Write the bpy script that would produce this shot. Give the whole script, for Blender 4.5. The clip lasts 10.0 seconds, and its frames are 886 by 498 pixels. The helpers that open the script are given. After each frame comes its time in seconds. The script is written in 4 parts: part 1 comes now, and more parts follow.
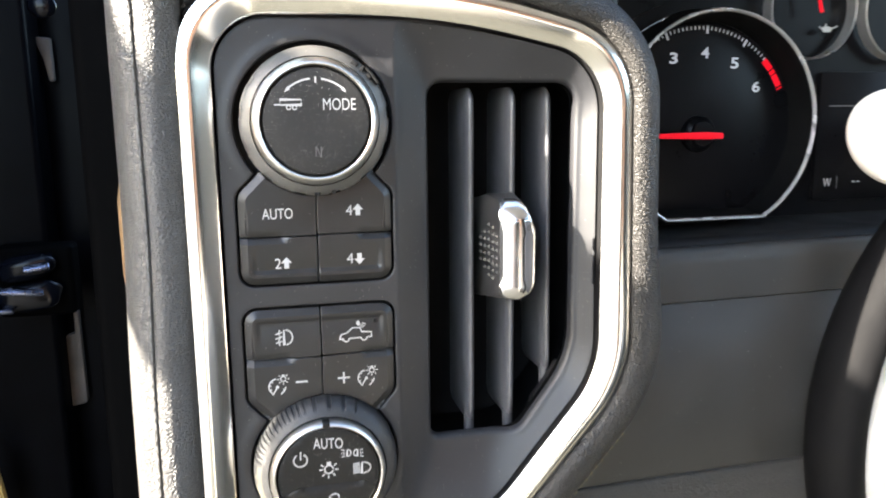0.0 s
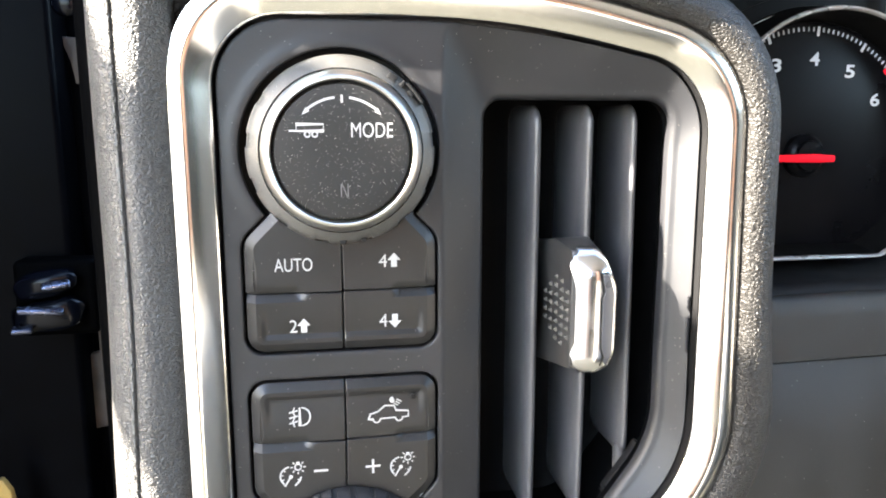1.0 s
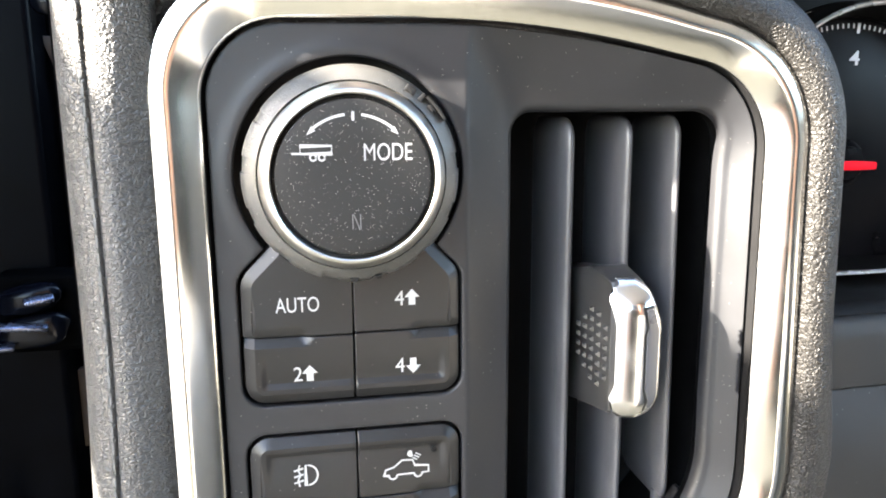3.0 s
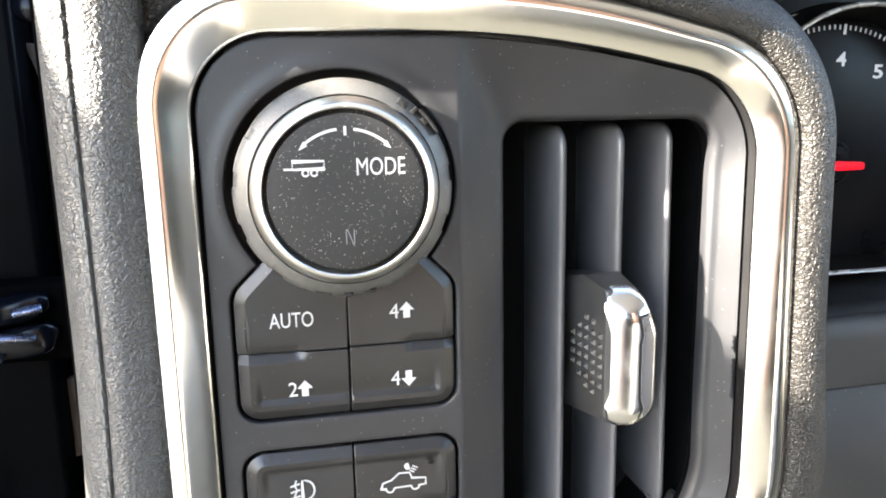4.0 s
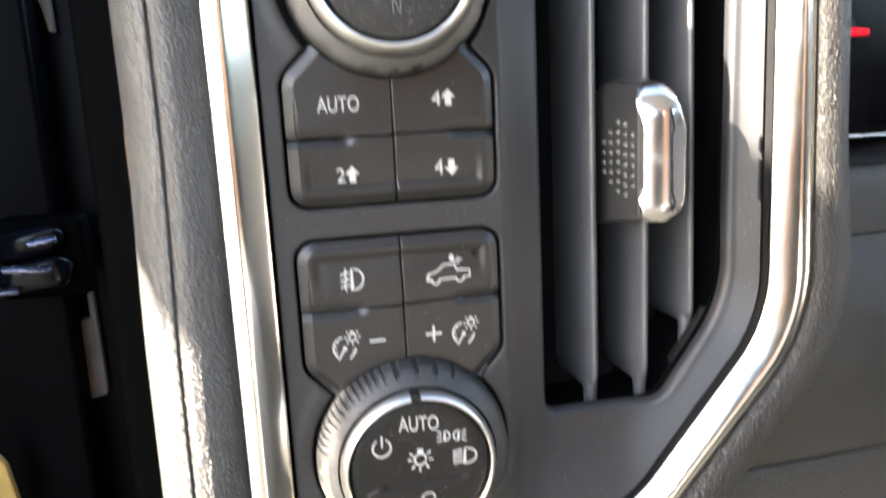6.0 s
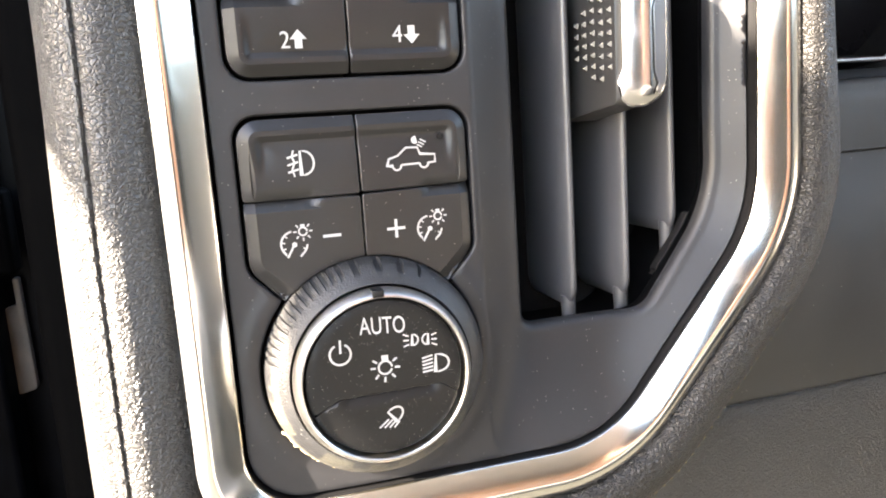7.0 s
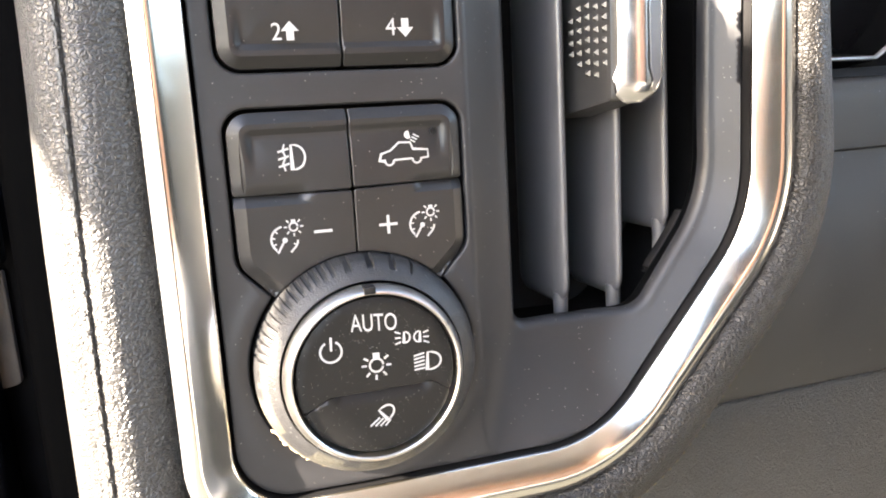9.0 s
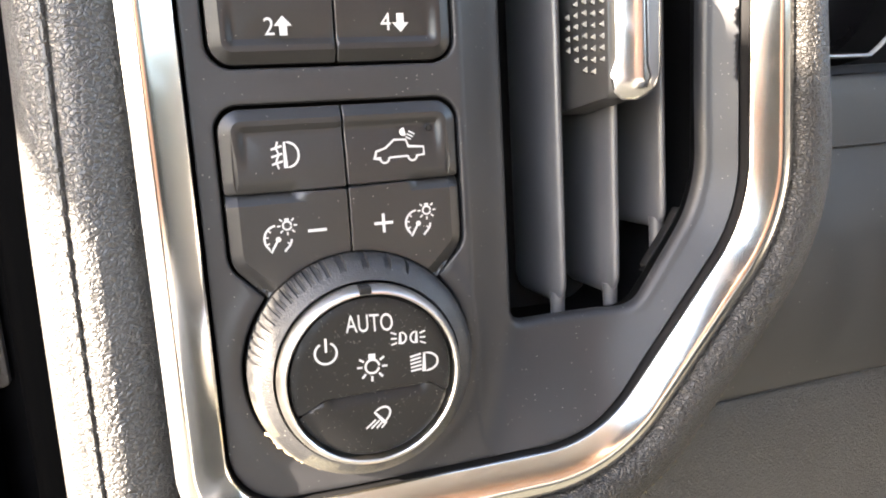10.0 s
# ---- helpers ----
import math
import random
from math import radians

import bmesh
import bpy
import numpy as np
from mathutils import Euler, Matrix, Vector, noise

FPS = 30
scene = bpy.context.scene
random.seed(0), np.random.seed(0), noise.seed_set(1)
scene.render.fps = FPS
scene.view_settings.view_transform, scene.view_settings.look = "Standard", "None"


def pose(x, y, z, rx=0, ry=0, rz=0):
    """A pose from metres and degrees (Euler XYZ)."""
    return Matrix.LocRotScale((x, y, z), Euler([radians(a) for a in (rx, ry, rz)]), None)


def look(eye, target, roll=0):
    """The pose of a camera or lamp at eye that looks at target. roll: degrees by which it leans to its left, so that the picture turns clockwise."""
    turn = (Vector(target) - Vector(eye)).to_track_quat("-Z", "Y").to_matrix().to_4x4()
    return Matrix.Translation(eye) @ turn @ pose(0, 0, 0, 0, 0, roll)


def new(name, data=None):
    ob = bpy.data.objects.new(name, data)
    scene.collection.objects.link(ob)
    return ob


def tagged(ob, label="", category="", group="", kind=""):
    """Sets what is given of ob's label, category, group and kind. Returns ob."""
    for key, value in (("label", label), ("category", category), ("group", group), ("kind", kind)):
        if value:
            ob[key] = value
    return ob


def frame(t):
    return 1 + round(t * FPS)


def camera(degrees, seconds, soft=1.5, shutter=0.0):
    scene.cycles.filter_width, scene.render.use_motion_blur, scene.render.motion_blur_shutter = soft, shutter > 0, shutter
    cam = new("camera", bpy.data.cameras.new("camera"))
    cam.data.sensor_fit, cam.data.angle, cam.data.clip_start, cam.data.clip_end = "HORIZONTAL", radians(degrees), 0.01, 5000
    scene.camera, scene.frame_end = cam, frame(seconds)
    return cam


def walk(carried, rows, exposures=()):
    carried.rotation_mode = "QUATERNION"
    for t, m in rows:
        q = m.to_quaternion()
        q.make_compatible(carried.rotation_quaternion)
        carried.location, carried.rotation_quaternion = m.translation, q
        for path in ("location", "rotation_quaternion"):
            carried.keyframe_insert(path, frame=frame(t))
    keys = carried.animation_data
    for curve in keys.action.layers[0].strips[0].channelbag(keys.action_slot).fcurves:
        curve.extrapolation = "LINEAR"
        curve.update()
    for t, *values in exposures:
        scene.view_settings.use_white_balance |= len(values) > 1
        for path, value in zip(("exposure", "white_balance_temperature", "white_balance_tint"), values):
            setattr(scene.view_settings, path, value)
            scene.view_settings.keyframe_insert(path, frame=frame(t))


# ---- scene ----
cam = camera(62.67, 10.0, soft=1.9, shutter=0.35)
PATH = [
    (0, (-0.01460, -0.23529, 0.05960), (0.05415, 0.05212, 0.00800), -0.49),
    (0.2, (-0.00822, -0.21947, 0.06082), (0.05493, 0.06924, 0.00925), -0.20),
    (0.5, (-0.00488, -0.20141, 0.06526), (0.05129, 0.08866, 0.01326), -0.08),
    (1, (-0.00552, -0.18432, 0.06765), (0.04454, 0.10675, 0.01497), 0.04),
    (1.5, (-0.00222, -0.17601, 0.06925), (0.04514, 0.11549, 0.01646), -0.28),
    (1.8, (-0.00022, -0.16778, 0.07304), (0.04777, 0.12376, 0.02105), -0.48),
    (2, (-0.00313, -0.16618, 0.07890), (0.04451, 0.12520, 0.02568), -0.18),
    (2.2, (-0.00909, -0.16492, 0.07292), (0.04070, 0.12594, 0.01884), 0.14),
    (2.5, (-0.00828, -0.16194, 0.07191), (0.04234, 0.12862, 0.01700), 0.03),
    (4, (-0.00915, -0.15753, 0.07598), (0.04795, 0.13155, 0.01965), -1.09),
    (4.5, (-0.01019, -0.15684, 0.07491), (0.04792, 0.13194, 0.01808), -1.07),
    (5, (-0.01013, -0.15620, 0.07516), (0.04809, 0.13270, 0.01909), -1.27),
    (5.3, (-0.01329, -0.16123, 0.07486), (0.04355, 0.12808, 0.01945), -1.61),
    (5.5, (-0.01975, -0.16586, 0.06806), (0.03597, 0.12379, 0.01331), -2.06),
    (5.7, (-0.02458, -0.16810, 0.05734), (0.03151, 0.12143, 0.00235), -2.36),
    (5.8, (-0.02415, -0.17022, 0.04638), (0.02954, 0.12005, -0.00709), -2.60),
    (6, (-0.02510, -0.16891, 0.02824), (0.03547, 0.11970, -0.02685), -2.87),
    (6.2, (-0.02304, -0.16242, 0.01005), (0.04237, 0.12526, -0.04436), -3.02),
    (7.3, (-0.02698, -0.15258, -0.00409), (0.05604, 0.13146, -0.05339), -3.94),
    (7.5, (-0.02605, -0.15241, -0.00168), (0.05611, 0.13141, -0.05365), -3.90),
    (8, (-0.02620, -0.15141, -0.00244), (0.05689, 0.13183, -0.05603), -3.85),
    (8.5, (-0.02634, -0.15082, -0.00167), (0.05748, 0.13208, -0.05592), -3.33),
    (9, (-0.02662, -0.15080, -0.00384), (0.05869, 0.13208, -0.05581), -3.27),
    (9.5, (-0.02695, -0.14904, -0.00524), (0.06002, 0.13316, -0.05814), -3.21),
    (10, (-0.02697, -0.14809, -0.00423), (0.06181, 0.13361, -0.05679), -3.31),
]
walk(cam, [(t, look(eye, target, roll)) for t, eye, target, roll in PATH],
     exposures=[(0.0, 4.93, 6820, 11), (0.5, 5.18, 6770, 11), (2.0, 5.28, 6800, 11), (5.3, 5.25, 6800, 11), (6.0, 5.05, 7080, 13), (6.2, 5.06, 7150, 13), (7.3, 5.3, 7430, 16), (10.0, 5.3, 7430, 16)])

# ---- light ----
world = bpy.data.worlds.new("sky")
scene.world = world
world.use_nodes = True
SUN = Vector((-1.0, -0.25, 0.45)).normalized()
sky = world.node_tree.nodes.new("ShaderNodeTexSky")
sky.sky_type, sky.sun_disc = "NISHITA", False
sky.sun_elevation = math.asin(SUN.z)
sky.sun_rotation = math.atan2(SUN.x, SUN.y)
world.node_tree.links.new(sky.outputs[0], world.node_tree.nodes["Background"].inputs[0])
world.node_tree.nodes["Background"].inputs[1].default_value = 0.088
sun = new("sun", bpy.data.lights.new("sun", "SUN"))
sun.data.energy, sun.data.angle, sun.data.color = 3.1, radians(0.6), (1.0, 0.93, 0.82)
sun.matrix_world = look(SUN * 5, (0, 0, 0))

# ---- materials ----
def material(name, color, rough=0.5, metal=0.0, bump=0.0, scale=1000.0, pebble=False, vary=0.15, dust=0.0, speck=950.0, spec=0.5, smear=0.0, grit=1.0, depth=0.0003, motes=0.26):
    """A worn surface: colour drift at two sizes, grain relief, and specks of dust. Sizes are per metre."""
    m = bpy.data.materials.new(name)
    m.use_nodes = True
    n, l = m.node_tree.nodes, m.node_tree.links
    b = n["Principled BSDF"]
    b.inputs["Metallic"].default_value = metal
    b.inputs["Specular IOR Level"].default_value = spec
    co = n.new("ShaderNodeTexCoord").outputs["Object"]

    def tex(kind, size, **values):
        t = n.new(kind)
        l.new(co, t.inputs["Vector"])
        t.inputs["Scale"].default_value = size
        for key, value in values.items():
            t.inputs[key].default_value = value
        return t

    def mix(a, bcol, fac):
        x = n.new("ShaderNodeMix")
        x.data_type = "RGBA"
        for value, slot in ((a, 6), (bcol, 7), (fac, 0)):
            if isinstance(value, bpy.types.NodeSocket):
                l.new(value, x.inputs[slot])
            else:
                x.inputs[slot].default_value = value
        return x.outputs[2]

    def ramp(value, lo, hi, a=0.0, z=1.0):
        r = n.new("ShaderNodeMapRange")
        l.new(value, r.inputs[0])
        for i, v in enumerate((lo, hi, a, z)):
            r.inputs[i + 1].default_value = v
        return r.outputs[0]

    big = tex("ShaderNodeTexNoise", 45.0, Detail=4.0)
    fine = tex("ShaderNodeTexNoise", 1400.0, Detail=3.0)
    dark = (*[c * (1 - vary) for c in color], 1)
    lite = (*[min(1, c * (1 + vary)) for c in color], 1)
    col = mix(dark, lite, ramp(big.outputs[0], 0.3, 0.7))
    col = mix(col, lite, ramp(fine.outputs[0], 0.55, 0.8, 0.0, 0.6))
    r = ramp(big.outputs[0], 0.3, 0.7, max(0.02, rough * 0.88), min(1, rough * 1.12))
    if smear:
        s = tex("ShaderNodeTexNoise", 130.0, Detail=6.0, Distortion=1.2)
        add = n.new("ShaderNodeMath")
        l.new(r, add.inputs[0])
        l.new(ramp(s.outputs[0], 0.5, 0.75, 0.0, smear), add.inputs[1])
        r = add.outputs[0]
    if dust:
        v = tex("ShaderNodeTexVoronoi", speck)
        pick = n.new("ShaderNodeMath")
        pick.operation = "MULTIPLY"
        sep = n.new("ShaderNodeSeparateColor")
        l.new(v.outputs["Color"], sep.inputs[0])
        l.new(ramp(v.outputs["Distance"], 0.05 * grit, 0.11 * grit, 1.0, 0.0), pick.inputs[0])
        l.new(ramp(sep.outputs[0], 1 - dust, 1 - dust * 0.7), pick.inputs[1])
        col = mix(col, (motes, motes * 0.97, motes * 0.9, 1), pick.outputs[0])
    l.new(col, b.inputs["Base Color"])
    l.new(r, b.inputs["Roughness"])
    if bump:
        bp = n.new("ShaderNodeBump")
        bp.inputs["Strength"].default_value = bump
        bp.inputs["Distance"].default_value = depth if pebble else 0.0004
        if pebble:
            stretch = n.new("ShaderNodeMapping")
            stretch.inputs["Scale"].default_value = (0.85, 0.85, 1.15)
            l.new(co, stretch.inputs["Vector"])
            warp = tex("ShaderNodeTexNoise", scale * 0.75, Detail=1.0)
            shift = n.new("ShaderNodeVectorMath")
            shift.operation = "MULTIPLY_ADD"
            l.new(warp.outputs["Color"], shift.inputs[0])
            shift.inputs[1].default_value = (1.3 / scale,) * 3
            l.new(stretch.outputs[0], shift.inputs[2])
            cells = tex("ShaderNodeTexVoronoi", scale)
            cells.feature = "DISTANCE_TO_EDGE"
            l.new(shift.outputs[0], cells.inputs["Vector"])
            crease = n.new("ShaderNodeMapRange")
            crease.interpolation_type = "SMOOTHSTEP"
            l.new(cells.outputs["Distance"], crease.inputs[0])
            for slot, value in enumerate((0.0, 0.2, 0.0, 0.5)):
                crease.inputs[slot + 1].default_value = value
            swell = tex("ShaderNodeTexNoise", scale * 0.9, Detail=1.0)
            total = n.new("ShaderNodeMath")
            l.new(ramp(swell.outputs[0], 0.3, 0.7, 0.0, 0.5), total.inputs[0])
            l.new(crease.outputs[0], total.inputs[1])
            l.new(total.outputs[0], bp.inputs["Height"])
        else:
            g = tex("ShaderNodeTexNoise", scale, Detail=3.0)
            l.new(g.outputs[0], bp.inputs["Height"])
        l.new(bp.outputs[0], b.inputs["Normal"])
    return m


PLASTIC = material("satin_black_plastic", (0.0117, 0.0121, 0.0138), 0.45, bump=0.10, scale=5200, dust=0.3, speck=900.0, spec=0.33)
BUTTON = material("button_plastic", (0.0066, 0.0067, 0.0074), 0.38, bump=0.08, scale=6000, dust=0.16, spec=0.36)
FACE = material("dusty_knob_face", (0.0145, 0.0139, 0.0134), 0.72, bump=0.08, scale=6000, dust=0.6, speck=2500.0, spec=0.2, grit=1.35, motes=0.8)
DARKFACE = material("satin_knob_face", (0.0050, 0.0050, 0.0051), 0.45, bump=0.08, scale=6000, dust=0.7, speck=1700.0, spec=0.2, motes=0.4)
TIP = material("satin_chrome_tip", (0.50, 0.50, 0.51), 0.16, 1.0, vary=0.05, smear=0.1)
SLAT = material("vane_plastic", (0.042, 0.0425, 0.0465), 0.34, bump=0.06, scale=4000, dust=0.06)
# black plastic, darkened further for the shade in gaps and recesses
BLACK = material("shade_black_plastic", (0.0022, 0.0022, 0.0025), 0.6, bump=0.05, spec=0.25)
# darker copy of the padding vinyl, with the roll's shade in it
ROLL = material("shaded_grain_vinyl", (0.0090, 0.0082, 0.0073), 0.48, bump=1.0, scale=1000, pebble=True, vary=0.15, depth=0.0004, spec=0.36)
# paler copy of the same vinyl, lightened for the door side
LEATHER = material("lit_grain_vinyl", (0.038, 0.0375, 0.0368), 0.42, bump=1.0, scale=1000, pebble=True, vary=0.12, depth=0.00042)
PAD = material("lower_dash_vinyl", (0.025, 0.0236, 0.0216), 0.42, bump=1.0, scale=1250, pebble=True, dust=0.05, depth=0.0006)
DASH = material("smooth_dash_plastic", (0.0175, 0.0173, 0.0166), 0.5, bump=0.3, scale=2600, dust=0.12, speck=500.0, vary=0.2)
CHROME = material("polished_chrome", (0.63, 0.62, 0.595), 0.14, 1.0, vary=0.03, smear=0.05)
RIM = material("worn_silver_paint", (0.070, 0.069, 0.066), 0.38, 0.4, bump=0.25, scale=2600, vary=0.2, smear=0.25, dust=0.4, speck=1200.0, motes=0.5)
SILVER = material("satin_silver", (0.52, 0.51, 0.485), 0.30, 1.0, bump=0.05, scale=4000, vary=0.08, smear=0.1)
GREYGRIP = material("worn_grey_grip", (0.013, 0.0133, 0.014), 0.46, 0.0, bump=0.4, scale=2500, vary=0.35, smear=0.2, spec=0.38, dust=0.3, speck=900.0)
WHITE = material("white_print", (0.27, 0.27, 0.268), 0.6, vary=0.05)
FAINT = material("unlit_print", (0.10, 0.10, 0.10), 0.5, vary=0.1)
DIAL = material("dial_print", (0.42, 0.43, 0.45), 0.6, vary=0.05)
RINGS = material("dial_ring_paint", (0.50, 0.495, 0.49), 0.26, 0.6, vary=0.06)
RED = material("red_paint", (0.85, 0.008, 0.022), 0.5, vary=0.05, spec=0.1)
GAUGE = material("gauge_black", (0.0035, 0.0035, 0.0042), 0.30, vary=0.2, spec=0.09)
GREYTHREAD = material("grey_thread", (0.085, 0.085, 0.083), 0.6, bump=0.3, scale=3000)
THREAD = material("olive_thread", (0.12, 0.10, 0.04), 0.8, bump=0.3, scale=3000)
# blacker than paint: shade of the door opening is in the colour
PAINT = material("shade_black_paint", (0.0016, 0.0017, 0.0023), 0.35, spec=0.02, vary=0.3)
WORN = material("worn_bare_metal", (0.05, 0.048, 0.039), 0.5, 0.4, bump=0.5, scale=1800, vary=0.25, smear=0.25)
GRIP = material("grey_grip_plastic", (0.023, 0.0227, 0.0227), 0.36, bump=0.06, scale=4000, dust=0.08)
INSERT = material("grey_satin_insert", (0.055, 0.055, 0.06), 0.28, bump=0.05, scale=4000)
# far below real rubber: the opening's shadow is in this colour
RUBBER = material("shade_black_rubber", (0.0007, 0.0007, 0.0008), 0.7, bump=0.2, spec=0.015)
# blue of the reflected sky is put into this base colour
GLINT = material("bluish_glint_steel", (0.17, 0.19, 0.27), 0.25, 0.9, vary=0.4, smear=0.2)
GLOSS = material("glossy_black_steel", (0.002, 0.0024, 0.004), 0.2, spec=0.14, vary=0.4)
# base colour raised to stand in for sun on the spoke
IVORY = material("sunlit_ivory_cover", (0.62, 0.575, 0.50), 0.45)
DIMRING = material("gauge_ring_paint", (0.26, 0.26, 0.265), 0.3, 0.6)
# pale to bounce light onto the padding beside the door
CARD = material("pale_bounce_card", (0.27, 0.262, 0.25), 0.6, bump=0.2, scale=900, vary=0.08)
TRIM = material("grey_door_trim", (0.19, 0.183, 0.17), 0.6, bump=0.2, scale=900, vary=0.1)
BLOCKER = material("dark_blocker_sheet", (0.004, 0.0045, 0.005), 0.08, vary=0.1)
# silver so that the added sun blocker bounces light back
HOUSING = material("silver_bounce_paint", (0.34, 0.335, 0.325), 0.3, 0.3, vary=0.05)
# near black: the unlit depth of duct and dial well is painted in
WELL = material("shade_black_well", (0.002, 0.002, 0.0022), 0.7, spec=0.1)
WHEEL = material("wheel_leather", (0.003, 0.003, 0.0033), 0.65, bump=0.3, scale=1300, pebble=True, spec=0.06)
OCHRE = material("ochre_sliver", (0.42, 0.27, 0.075), 0.7, bump=0.3, scale=900)
PALE = material("pale_plastic", (0.5, 0.48, 0.44), 0.5)
TAN = material("tan_sill_trim", (0.20, 0.11, 0.045), 0.8, bump=0.3, vary=0.25)
GRIME = material("dry_grime", (0.20, 0.16, 0.10), 0.95, bump=0.6, scale=1500, vary=0.4)
DIRT = material("brown_dust", (0.075, 0.060, 0.050), 0.9, bump=0.5, scale=400, vary=0.35)
# tones of unseen surfaces, chosen for what the chrome reflects
HIDE = material("cognac_reflector", (0.34, 0.17, 0.10), 0.5, bump=0.3, scale=500)
SEAT = material("pale_reflector", (0.23, 0.22, 0.20), 0.55, bump=0.3, scale=500)
CLOTH = material("grey_cloth", (0.036, 0.036, 0.028), 0.9, bump=0.4, scale=800)
LINER = material("light_headliner", (0.52, 0.515, 0.50), 0.95, bump=0.4, scale=900)
LEAVES = material("green_backdrop", (0.05, 0.075, 0.025), 0.9, vary=0.5)
GRAVEL = material("grey_gravel", (0.12, 0.118, 0.112), 0.95, bump=0.8, scale=60, vary=0.3)


# ---- builders (millimetres; x across, y away, z up) ----
def thing(name, label, category, group="", kind=""):
    return tagged(new(name), label, category, group, kind)


def part(name, bm, mat, parent, label="", sharp=32, kind=""):
    bmesh.ops.delete(bm, geom=[v for v in bm.verts if not v.link_faces], context="VERTS")
    bmesh.ops.remove_doubles(bm, verts=bm.verts, dist=5e-4)
    bmesh.ops.recalc_face_normals(bm, faces=bm.faces)
    bmesh.ops.scale(bm, vec=(0.001,) * 3, verts=bm.verts)
    me = bpy.data.meshes.new(name)
    bm.to_mesh(me)
    bm.free()
    me.materials.append(mat)
    me.polygons.foreach_set("use_smooth", [True] * len(me.polygons))
    me.set_sharp_from_angle(angle=radians(sharp))
    ob = new(name, me)
    ob.parent = parent
    return tagged(ob, label, kind=kind)


def fillet(corners, seg=9):
    """A closed outline with rounded corners, from (x, z, radius)."""
    out, n = [], len(corners)
    for i, (x, z, r) in enumerate(corners):
        p = Vector((x, z))
        a = (Vector(corners[i - 1][:2]) - p).normalized()
        b = (Vector(corners[(i + 1) % n][:2]) - p).normalized()
        half = a.angle(b) / 2
        if r <= 0 or half > 1.56:
            out.append((x, z))
            continue
        k = r / math.tan(half)
        c = p + (a + b).normalized() * (r / math.sin(half))
        v0, v1 = p + a * k - c, p + b * k - c
        turn = v0.angle_signed(v1)
        for j in range(seg + 1):
            w = v0.copy()
            w.rotate(Matrix.Rotation(-turn * j / seg, 2))
            out.append(tuple(c + w))
    return out


def circle(cx, cz, r, n=96):
    return [(cx + r * math.cos(math.tau * i / n), cz + r * math.sin(math.tau * i / n)) for i in range(n)]


def area(o):
    return sum(a[0] * b[1] - b[0] * a[1] for a, b in zip(o, o[1:] + o[:1])) / 2


def dense(o, step=4.0):
    out = []
    for a, b in zip(o, o[1:] + o[:1]):
        n = max(1, int(math.dist(a, b) / step))
        out += [(a[0] + (b[0] - a[0]) * i / n, a[1] + (b[1] - a[1]) * i / n) for i in range(n)]
    return out


def normals(o, closed=True):
    """Unit normals to the outside of a counter-clockwise outline."""
    out, n = [], len(o)
    for i in range(n):
        a = Vector(o[i - 1] if closed or i else o[i])
        b = Vector(o[(i + 1) % n] if closed or i < n - 1 else o[i])
        d = (b - a).normalized()
        out.append(Vector((d.y, -d.x)))
    return out


def sweep(bm, o, profile, closed=True, cap=False):
    """Carries a profile of (distance to the outside, y) round an outline."""
    nn = normals(o, closed)
    rings = [[bm.verts.new((p[0] + v.x * d, y, p[1] + v.y * d)) for p, v in zip(o, nn)] for d, y in profile]
    n = len(o)
    for r0, r1 in zip(rings, rings[1:]):
        for i in range(n if closed else n - 1):
            j = (i + 1) % n
            bm.faces.new((r0[i], r0[j], r1[j], r1[i]))
    if cap:
        bm.faces.new(rings[-1])
    return rings


def turned(bm, cx, cz, profile, n=96, tooth=None, cap=True):
    """A turned body from (radius, y); tooth(angle) scales the radius of the rings that are marked True."""
    rings = []
    for row in profile:
        r, y = row[:2]
        k = [(tooth(math.tau * i / n) if tooth and len(row) > 2 else 0.0) for i in range(n)]
        rings.append([bm.verts.new((cx + (r - k[i]) * math.cos(math.tau * i / n), y, cz + (r - k[i]) * math.sin(math.tau * i / n))) for i in range(n)])
    for r0, r1 in zip(rings, rings[1:]):
        for i in range(n):
            j = (i + 1) % n
            bm.faces.new((r0[i], r0[j], r1[j], r1[i]))
    if cap:
        bm.faces.new(rings[-1])
    return bm


def inside(pts, o):
    pts, poly = np.asarray(pts, float), np.asarray(o, float)
    x, z, hit = pts[:, 0], pts[:, 1], np.zeros(len(pts), bool)
    for a, b in zip(poly, np.roll(poly, -1, 0)):
        if a[1] != b[1]:
            cross = (a[1] > z) != (b[1] > z)
            hit ^= cross & (x < (b[0] - a[0]) * (z - a[1]) / (b[1] - a[1]) + a[0])
    return hit


def gap(pts, o, closed=True):
    """The distance of each point to an outline."""
    pts, a = np.asarray(pts, float), np.asarray(o, float)
    b = np.roll(a, -1, 0)
    if not closed:
        a, b = a[:-1], b[:-1]
    best = np.full(len(pts), 1e9)
    for p, q in zip(a, b):
        d = q - p
        t = np.clip(((pts - p) @ d) / max(d @ d, 1e-12), 0, 1)
        best = np.minimum(best, np.hypot(*(pts - p - t[:, None] * d).T))
    return best


